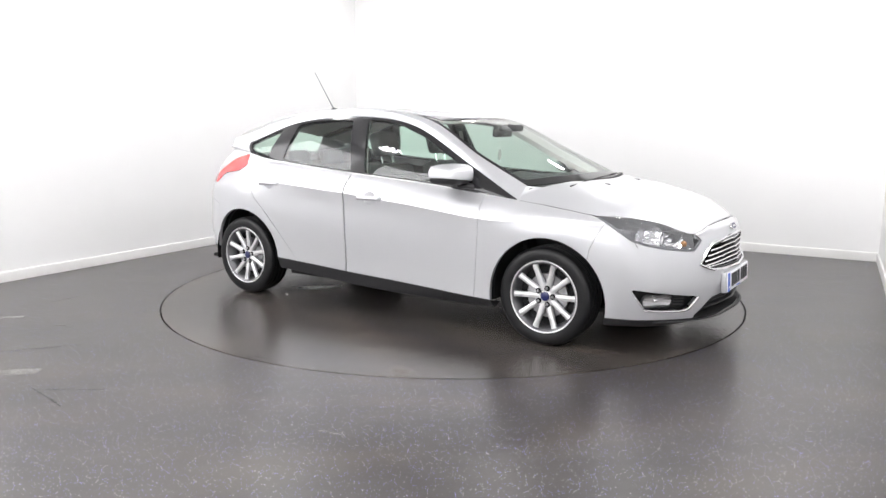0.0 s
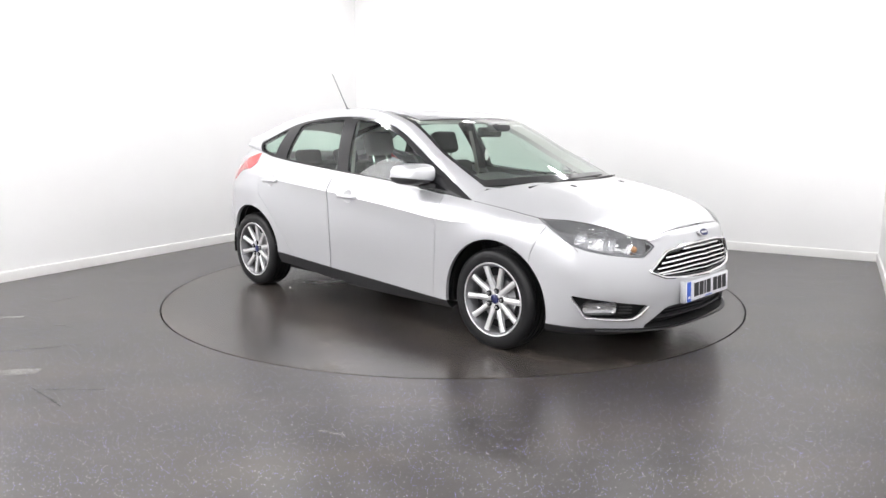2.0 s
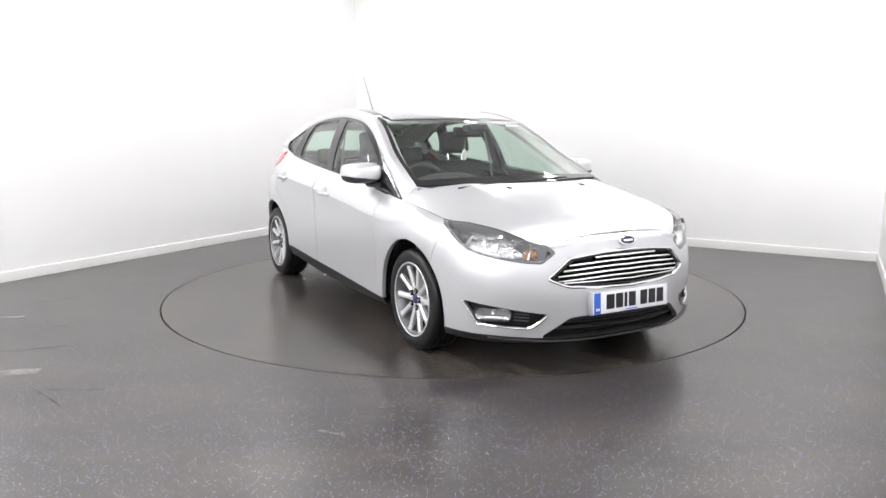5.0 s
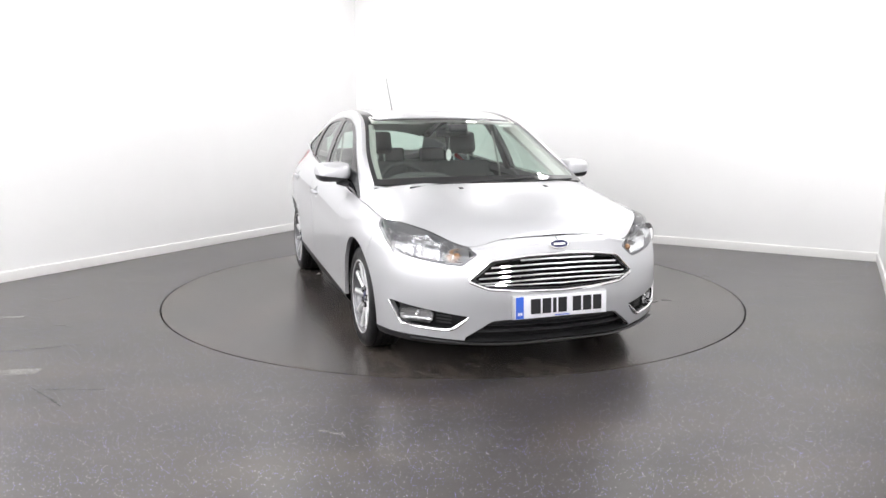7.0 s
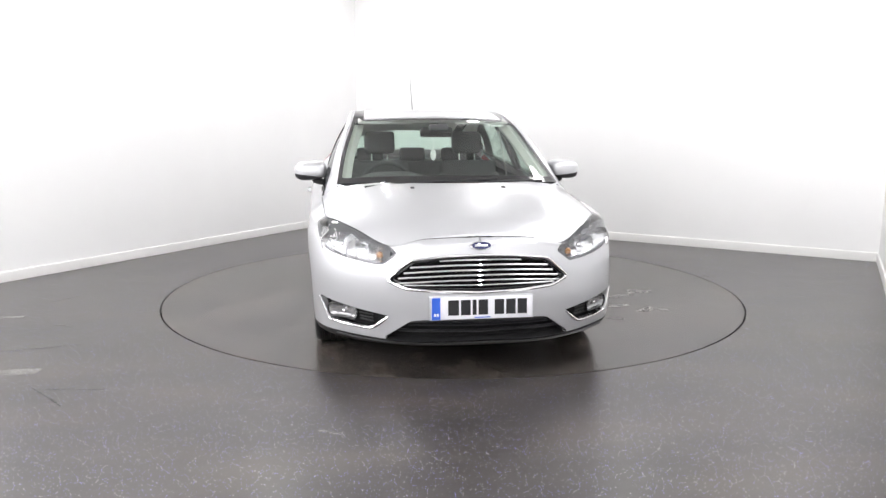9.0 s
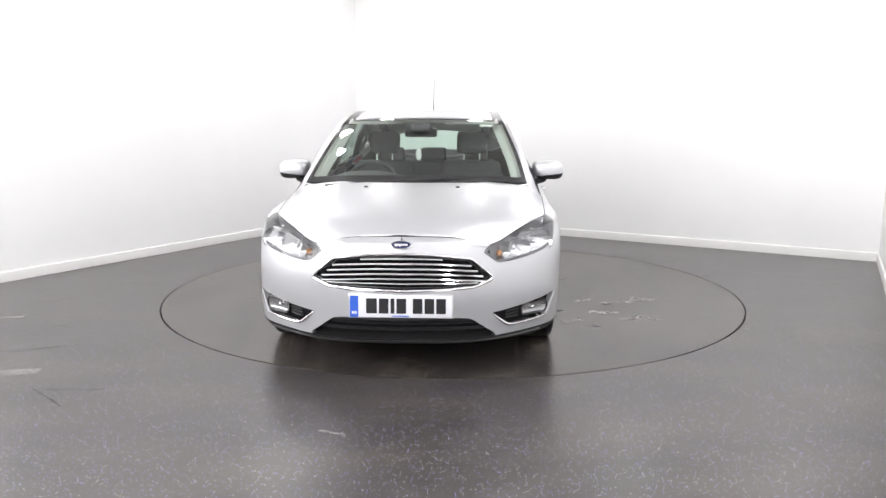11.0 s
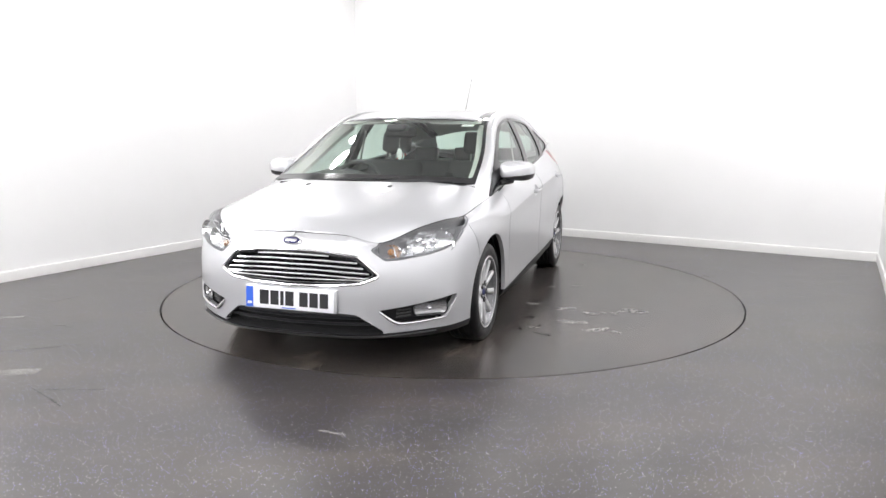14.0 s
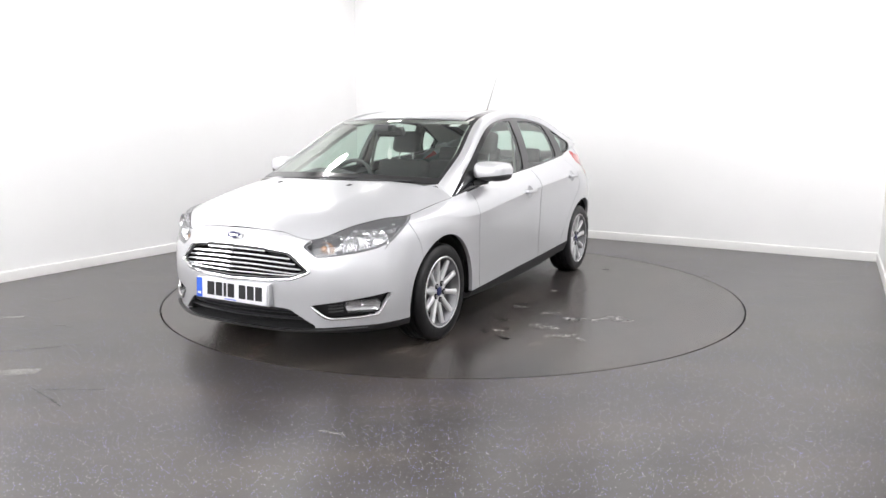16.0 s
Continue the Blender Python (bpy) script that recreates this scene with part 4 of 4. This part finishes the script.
def build_fogs(car):
    def one(fix):
        f = add_mesh("fog_lamp", *fix(recess(FOG, .055)), DARK, car, "fog lamp in a black pocket with chrome edge")
        # chrome edge along the foot and the inner corner
        path = [(-.722, .402), (-.80, .293), (-.83, .284), (-.93, .273), (-1.04, .267), (-1.085, .273), (-1.125, .298), (-1.172, .337)]
        pts = [on_body("oblique", w, z, .003)[0] for w, z in path]
        radii = [.003, .004, .005, .006, .008, .011, .011, .005]
        line = spline(pts, np.linspace(0, 7, 43))
        rr = list(np.interp(np.linspace(0, 7, 43), range(8), radii))
        add_mesh("chrome_edge", *fix(tube(line, rr, 8)), CHROME, f, "bright chrome edge strip")
        # ribbed black inlay
        for k in range(4):
            z0 = .302 + .0175 * k
            a, b = -1.08, -1.0
            pts = [on_body("oblique", w, z0 + .08 * (w + 1.03), -.02)[0] for w in np.linspace(a, b, 6)]
            add_mesh("pocket_rib", *fix(tube(pts, .005, 6)), BLACK, f)
        # squared lamp: lens over a reflector
        w0, z0 = -.888, .334
        p, n = on_body("oblique", w0, z0, -.020)
        ax = np.array([n[0], n[1], 0]) / math.hypot(n[0], n[1])
        add_mesh("fog_reflector", *fix(bowl_mesh(p, ax, (.095, .034), .016, power=5, square=.38)), FOG_BOWL, f, "bright reflector", smooth=False)
        add_mesh("fog_bulb", *fix(to_mesh(ball(p - ax * .012, .012))), CHROME, f)
        ring = bowl_mesh(p + ax * .003, ax, (.098, .037), .0, square=.45)[0][-24:]
        add_mesh("fog_rim", *fix(tube([tuple(v) for v in ring], .005, 6, closed=True)), GLOSS_BLACK, f)

    both_sides(one)


def build_plate(car):
    """Front plate: characters become plain dark bars."""
    x0 = 2.250
    tilt = pose(x0, 0, .397, 0, -3, 0)
    plate = part("number_plate", box_bm((.008, .535, .116), (0, 0, 0), .003), PLATE_WHITE, car, "white plate with dark bars and a blue band")
    plate.matrix_basis = tilt
    part("plate_holder", box_bm((.03, .555, .126), (-.0195, 0, 0), .006), PAINT, plate, "silver plate plinth")
    part("blue_band", box_bm((.002, .044, .114), (.0050, -.243, 0), 0), PLATE_BLUE, plate, "blue end band")
    for k in range(2):
        part("band_mark", box_bm((.0012, .011, .014), (.0064, -.249 + .014 * k, -.032)), PLATE_WHITE, plate)
    widths = (.056, .050, .020, .050, None, .050, .050, .050)
    y = -.180
    for w in widths:
        if w is None:
            y += .024
            continue
        part("plate_bar", box_bm((.0014, w, .079), (.0052, y + w / 2, .003)), INK, plate)
        y += w + .011
    part("dealer_bar", box_bm((.0014, .085, .005), (.0052, 0, -.050)), PLATE_BLUE, plate)


def build_badge(car):
    p = front_point(0, .712, .004)
    bm = bmesh.new()
    n = 36
    rings = []
    for r, h in ((1.0, 0.0), (.98, .006), (.86, .008), (.82, .005), (0.02, .0065)):
        rings.append([bm.verts.new((h, .060 * r * math.cos(2 * math.pi * k / n), .024 * r * math.sin(2 * math.pi * k / n))) for k in range(n)])
    for a, b2 in zip(rings, rings[1:]):
        for k in range(n):
            bm.faces.new((a[k], a[(k + 1) % n], b2[(k + 1) % n], b2[k]))
    bm.faces.new(rings[-1])
    ob = part("badge", bm, CHROME, car, "small oval chrome badge with dark centre")
    ob.matrix_basis = pose(p[0] - .002, 0, .712, 0, -28, 0)
    bm = bmesh.new()
    bmesh.ops.create_circle(bm, cap_ends=True, radius=1, segments=32)
    bmesh.ops.scale(bm, vec=(.049, .0185, 1), verts=bm.verts)
    bmesh.ops.transform(bm, matrix=Matrix(((0, 0, 1, .0075), (1, 0, 0, 0), (0, 1, 0, 0), (0, 0, 0, 1))), verts=bm.verts)
    part("badge_field", bm, BLUE, ob, "dark blue centre")
    bm = box_bm((.0015, .068, .012), (.0086, 0, 0), .0006)
    part("badge_bar", bm, CHROME, ob)


def superellipsoid(center, half, e1=.6, e2=.6, nu=40, nv=24):
    def p(v, e):
        return math.copysign(abs(v) ** e, v)
    V, F = [], []
    for j in range(nv + 1):
        a = -math.pi / 2 + math.pi * j / nv
        for i in range(nu):
            t = 2 * math.pi * i / nu
            V.append((center[0] + half[0] * p(math.cos(a), e1) * p(math.cos(t), e2), center[1] + half[1] * p(math.cos(a), e1) * p(math.sin(t), e2), center[2] + half[2] * p(math.sin(a), e1)))
    for j in range(nv):
        for i in range(nu):
            F.append((j * nu + i, j * nu + (i + 1) % nu, (j + 1) * nu + (i + 1) % nu, (j + 1) * nu + i))
    return np.array(V), F


def build_mirrors(car):
    def shape():
        m = superellipsoid((.69, .905, 1.030), (.118, .110, .066), .62, .55)
        V = m[0].copy()
        # the back is cut flat, the shell tapers outwards and rises towards the car
        V[:, 0] = np.maximum(V[:, 0], .605 + .06 * (V[:, 1] - .905))
        out = (V[:, 1] - .79) / .23
        V[:, 0] -= .045 * np.clip(out, 0, 1) ** 2
        V[:, 2] -= .012 * np.clip(out, 0, 1)
        return V, m[1]

    def one(fix):
        m = shape()
        line = m[0][:, 2] - (.992 + .012 * (m[0][:, 1] - .9) / .1)
        cap = clip(m, line)
        low = clip(m, -line - .001)
        base = add_mesh("door_mirror", *fix(skirted(outward(cap), .004)), PAINT, car, "silver door mirror with black foot")
        V = low[0].copy()
        V[:, :2] = (V[:, :2] - [.68, .905]) * .975 + [.68, .905]
        add_mesh("mirror_base", *fix((V, low[1])), BLACK, base, "black lower shell")
        # indicator strip round the outer end
        strip = [(.772, .93, .991), (.752, .957, .991), (.722, .980, .991), (.68, .990, .991), (.632, .989, .991)]
        add_mesh("side_indicator", *fix(tube(spline(strip, np.linspace(0, 4, 17)), .009, 8, scale=(.6, 1.1))), WHITE, base, "clear indicator strip")
        # arm to the door
        arm = [(.70, .86, .955), (.74, .835, .950), (.775, .80, .945)]
        add_mesh("mirror_arm", *fix(tube(spline(arm, np.linspace(0, 2, 9)), .026, 10, scale=(1.5, .8))), BLACK, base, "black arm")
        gl = grid(np.array([[(.603 + .06 * (y - .905) - .045 * max(0, (y - .79) / .23) ** 2 - .002, y, z) for y in np.linspace(.82, .985, 6)] for z in np.linspace(.985, 1.075, 5)]))
        add_mesh("mirror_glass", *fix(gl), CHROME, base, "mirror glass")

    both_sides(one)


def build_small_fittings(car):
    # aerial on the roof
    base = to_mesh(ball((0, 0, 0), .022))
    V = base[0] * [1.6, .8, .7] + [-1.12, 0, 1.470]
    a = add_mesh("aerial", V, base[1], BLACK, car, "slim black roof aerial")
    add_mesh("aerial_rod", *tube([(-1.125, 0, 1.476), (-1.175, 0, 1.55), (-1.335, 0, 1.79)], [.0045, .003, .0018], 8), BLACK, a)
    # washer jets on the bonnet
    for sgn in (1, -1):
        bm = box_bm((.035, .024, .012), (0, 0, 0), .004)
        ob = part("washer_jet", bm, BLACK, car, "small black washer jet")
        ob.matrix_basis = pose(1.477, sgn * .280, .957, 0, 8, 0)
    # wipers lying at the foot of the screen
    for pts in (((1.345, -.56, .955), (1.355, -.25, .978), (1.345, .05, .993), (1.32, .28, .998)), ((1.355, .06, .973), (1.335, .32, .983), (1.285, .50, .983), (1.225, .60, .98))):
        w = add_mesh("wiper", *tube(spline(pts, np.linspace(0, 3, 19)), [.008] * 10 + [.005] * 9, 8, scale=(.7, 1)), BLACK, car, "black windscreen wiper")
        blade = [np.array(p) + [-.02, 0, -.006] for p in pts]
        add_mesh("wiper_blade", *tube(spline(blade, np.linspace(0.4, 3, 16)), .006, 6), RUBBER, w)
    # dark floor under the car
    bm = box_bm((3.9, 1.35, .03), (0, 0, .225), .01)
    part("underbody", bm, DARK, car, "dark underbody")
    part("underbody", box_bm((1.75, 1.62, .03), (0, 0, .215), .01), DARK, car, "dark underbody")
    part("bulkhead", box_bm((.03, 1.45, .62), (1.12, 0, .56), .01), DARK, car)
    for x in (1.5, -1.55):
        part("axle_beam", box_bm((.16, 1.1, .08), (x * .86, 0, .29), .02), DARK, car)


# ---------------------------------------------------------------- cabin
def cushion(size, at, turn=None, bevel=.05, mat=None, name="cushion", parent=None, label=""):
    bm = box_bm(size, (0, 0, 0), min(bevel, min(size) * .45), 4)
    if turn is not None:
        bmesh.ops.transform(bm, matrix=turn, verts=bm.verts)
    bmesh.ops.translate(bm, vec=at, verts=bm.verts)
    return part(name, bm, mat or CLOTH, parent, label, sharp=60)


def build_seats(car):
    lean = pose(0, 0, 0, 0, -17, 0)
    for sgn in (1, -1):
        y = .365 * sgn
        s = cushion((.50, .50, .17), (.16, y, .43), pose(0, 0, 0, 0, -6, 0), .06, CLOTH, "front_seat", car, "charcoal cloth front seat")
        cushion((.14, .48, .60), (-.16, y, .755), lean, .06, CLOTH, "backrest", s)
        for k in (1, -1):
            cushion((.13, .09, .46), (-.13, y + k * .215, .72), lean, .04, CLOTH, "side_bolster", s)
        cushion((.10, .25, .18), (-.285, y, 1.195), lean, .045, CLOTH, "headrest", s)
        for k in (1, -1):
            add_mesh("headrest_post", *tube([(-.25, y + k * .065, 1.02), (-.28, y + k * .065, 1.14)], .007, 8), CHROME, s)
    r = cushion((.48, 1.22, .16), (-.72, 0, .46), pose(0, 0, 0, 0, -5, 0), .05, CLOTH, "rear_bench", car, "charcoal cloth rear bench")
    cushion((.13, 1.22, .56), (-1.05, 0, .735), pose(0, 0, 0, 0, -20, 0), .05, CLOTH, "backrest", r)
    for y in (-.40, 0, .40):
        cushion((.08, .24, .13), (-1.165, y, 1.065), pose(0, 0, 0, 0, -16, 0), .035, CLOTH, "headrest", r)
        for k in (1, -1):
            add_mesh("headrest_post", *tube([(-1.14, y + k * .07, .96), (-1.16, y + k * .07, 1.03)], .006, 6), CHROME, r)


def build_dash(car):
    prof = [(1.26, .90), (1.16, .955), (1.0, .985), (.82, .985), (.72, .965), (.66, .92), (.66, .86), (.70, .74), (.78, .55), (1.05, .40)]
    ys = np.linspace(-.70, .70, 57)
    G = []
    for x, z in prof:
        row = []
        for y in ys:
            hump = math.exp(-((y + .36) / .20) ** 4)
            lift = .045 * hump * max(0, 1 - abs(x - .80) / .22)
            row.append((x - .05 * hump * (.6 < x < .8) - .10 * (y / .7) ** 4 * (x > 1.0), y, z + lift - .012 * (y / .7) ** 2))
        G.append(row)
    d = add_mesh("dashboard", *grid(np.array(G)), TRIM, car, "dark plastic dashboard")
    d.location.x = .04
    part("centre_console", box_bm((.62, .22, .30), (.38, 0, .47), .04, 3), TRIM, d)
    # steering wheel on the car's right
    c = Vector((.53, -.365, .895))
    tilt = pose(0, 0, 0, 0, -24, 0)
    ring = [tuple(c + tilt @ Vector((0, .185 * math.cos(t), .185 * math.sin(t)))) for t in np.linspace(0, 2 * math.pi, 41)[:-1]]
    w = add_mesh("steering_wheel", *tube(ring, .016, 10, closed=True), TRIM, car, "black steering wheel")
    w.location.x = .04
    bm = box_bm((.06, .17, .13), (0, 0, 0), .03, 3)
    bmesh.ops.transform(bm, matrix=Matrix.Translation(c) @ tilt, verts=bm.verts)
    part("wheel_boss", bm, TRIM, w)
    for a in (0, 180, 270):
        e = c + tilt @ Vector((0, .175 * math.cos(radians(a)), .175 * math.sin(radians(a))))
        add_mesh("wheel_spoke", *tube([tuple(c), tuple(e)], .018, 8, scale=(1.2, .6)), TRIM, w)
    add_mesh("steering_column", *tube([tuple(c), (.8, -.365, .80)], .04, 10), TRIM, w)


def build_cabin_items(car):
    # mirror, sensor box, scented tag, sticker
    m = cushion((.045, .235, .072), (.50, -.005, 1.285), pose(0, 0, 0, 0, 8, 0), .02, GLOSS_BLACK, "interior_mirror", car, "black interior mirror")
    m.location.x = .04
    part("sensor_box", box_bm((.12, .13, .05), (.58, 0, 1.315), .015), TRIM, m)
    add_mesh("mirror_stem", *tube([(.52, 0, 1.30), (.56, 0, 1.34)], .012, 8), TRIM, m)
    bm = bmesh.new()
    bmesh.ops.create_uvsphere(bm, u_segments=20, v_segments=12, radius=1)
    bmesh.ops.scale(bm, vec=(.006, .022, .042), verts=bm.verts)
    bmesh.ops.translate(bm, vec=(.49, -.025, 1.122), verts=bm.verts)
    t = part("scented_tag", bm, WHITE, car, "white oval scented tag hanging from the mirror")
    t.location.x = .04
    add_mesh("cord", *tube([(.49, -.025, 1.16), (.495, -.02, 1.25)], .0015, 5), WHITE, t)
    bm = box_bm((.001, .10, .03), (0, 0, 0))
    ob = part("windscreen_sticker", bm, WHITE, car, "small white paper sticker")
    ob.matrix_basis = pose(.412, .47, 1.333, 0, -62, -14)
    # parcel shelf, boot floor, sun visors
    part("parcel_shelf", box_bm((.62, 1.18, .03), (-1.55, 0, .985), .01), TRIM, car, "dark parcel shelf")
    part("cabin_floor", box_bm((2.7, 1.4, .03), (-.25, 0, .30), .01), TRIM, car, "dark carpet")
    for y in (-.36, .36):
        part("sun_visor", box_bm((.15, .40, .018), (.31, y, 1.365), .008, turn=pose(0, 0, 0, 0, 12, 0)), LINING, car, "pale grey sun visor")
    for sgn in (1, -1):
        # centre pillar trim and seat belt
        bm = box_bm((.10, .02, .46), (0, 0, 0), .008)
        bmesh.ops.transform(bm, matrix=pose(-.24, sgn * .70, 1.18, sgn * -24 * -1, 0, 0), verts=bm.verts)
        part("centre_pillar_trim", bm, TRIM, car)
        belt = [(-.24, sgn * .635, 1.29), (-.22, sgn * .66, 1.15), (-.20, sgn * .70, .9), (-.18, sgn * .72, .6)]
        add_mesh("seat_belt", *tube(spline(belt, np.linspace(0, 3, 13)), .02, 6, scale=(.15, 1)), LINING, car, "grey seat belt")


def build_details(car):
    build_headlights(car)
    build_grille(car)
    build_intake(car)
    build_fogs(car)
    build_plate(car)
    build_badge(car)
    build_mirrors(car)
    build_small_fittings(car)
    build_seats(car)
    build_dash(car)
    build_cabin_items(car)


build_details(CAR)


# ---------------------------------------------------------------- marks and patches on the floor
def worn_mark(name, color, rough):
    """A mark worn through in places."""
    m = material(name, color, rough)
    t, ns, ls, b = nodes_of(m)
    n = noise_node(m, 22, 5, 0.7, (1, 2.5, 1))
    r = ramp(m, n.outputs["Fac"], [(0.44, (0.0,)), (0.66, (0.75,))])
    ls.new(r.outputs["Color"], b.inputs["Alpha"])
    return m


SCUFF = worn_mark("pale_scuff", (0.42, 0.41, 0.395), 0.4)
PALE_PATCH = material("pale_floor_patch", (0.86, 0.85, 0.83), 0.7)
STAIN = worn_mark("dark_damp_stain", (0.022, 0.021, 0.021), 0.25)


def blob(name, mat, x, y, rx, ry, turn, z, seed, parent=None, label=""):
    rnd = random.Random(seed)
    bm = bmesh.new()
    n = 18
    ph = [rnd.uniform(0, 6.28) for _ in range(4)]
    top = []
    for k in range(n):
        t = 2 * math.pi * k / n
        r = 1 + .28 * math.sin(2 * t + ph[0]) + .2 * math.sin(3 * t + ph[1]) + .13 * math.sin(5 * t + ph[2])
        top.append(bm.verts.new((rx * r * math.cos(t), ry * r * math.sin(t), 0)))
    f = bm.faces.new(top)
    bmesh.ops.extrude_face_region(bm, geom=[f])
    bmesh.ops.translate(bm, vec=(0, 0, .0008), verts=top)
    bmesh.ops.transform(bm, matrix=pose(x, y, z, 0, 0, turn), verts=bm.verts)
    return part(name, bm, mat, parent, label)


def build_marks():
    # on the turntable: pale scuffs and a few damp stains
    rnd = random.Random(5)
    for k, (x, y, r) in enumerate(((-1.427, .889, .035), (-.41, .98, .03), (-.303, .79, .022), (.407, 1.019, .045), (.496, 1.225, .055), (.34, 1.481, .08), (.451, 1.37, .03), (.786, 1.114, .07), (.937, 1.30, .06), (1.014, .884, .03), (.343, .753, .04), (.95, 1.42, .03))):
        blob("scuff_mark", SCUFF, x, y, r * 1.25, r * .85, 99 + rnd.uniform(-30, 30), .0009, k, TURNTABLE, "pale scuff")
    for k, (x, y, r) in enumerate(((1.154, .987, .05), (1.06, .80, .035), (.738, .809, .045), (.23, .756, .04), (.95, .92, .03))) :
        blob("damp_stain", STAIN, x, y, r, r * .5, rnd.uniform(0, 180), .0009, 40 + k, TURNTABLE, "dark damp stain")
    # on the fixed floor
    for k, (x, y, r, t) in enumerate(((2.187, 1.285, .05, 0), (2.30, .535, .06, 10), (2.843, .118, .03, 0), (-3.105, -1.033, .11, 20), (-2.353, -2.191, .13, 10), (-.51, -2.985, .06, -25), (1.74, 1.60, .05, -30), (-2.24, -.86, .05, 5), (-2.6, -1.25, .05, 0))):
        ob = blob("floor_scuff", SCUFF, x, y, r, r * .3, t, .0009, 80 + k)
        tagged(ob, "pale scuff mark on the dark floor", "scuff mark", "floor scuffs")
    # dark scratches in the fixed floor
    for k, (x, y, r, t) in enumerate(((-2.99, -.475, .10, 55), (-1.93, -2.466, .18, 1), (-1.99, -2.58, .17, -42), (-2.45, -1.75, .2, 20))):
        ob = blob("floor_scratch", STAIN, x, y, r, .006, t, .0009, 100 + k)
        tagged(ob, "thin dark scratch in the floor vinyl", "scratch", "floor scratches")
    # long ragged pale patch lying under the sill, with two small ones
    blob("pale_patch", PALE_PATCH, -.92, -.60, .165, .045, 54, .002, 120, TURNTABLE, "long ragged pale patch")
    blob("pale_patch", PALE_PATCH, -1.02, -.69, .03, .012, 20, .002, 121, TURNTABLE)
    blob("pale_patch", PALE_PATCH, -.95, -.95, .012, .009, 0, .002, 122, TURNTABLE)


build_marks()


def motions():
    """The turntable turns steadily and carries the car round with it."""
    rows_table, rows_car = [], []
    for k in range(65):
        t = k * 0.25
        a = -33.212 - 5.29565 * t
        c, s = math.cos(radians(a)), math.sin(radians(a))
        x, y = CAR_OFFSET
        rows_table.append((t, pose(0, 0, 0, 0, 0, a)))
        rows_car.append((t, pose(c * x - s * y, s * x + c * y, 0, 0, 0, a)))
    walk(TURNTABLE, rows_table)
    walk(CAR, rows_car)


motions()
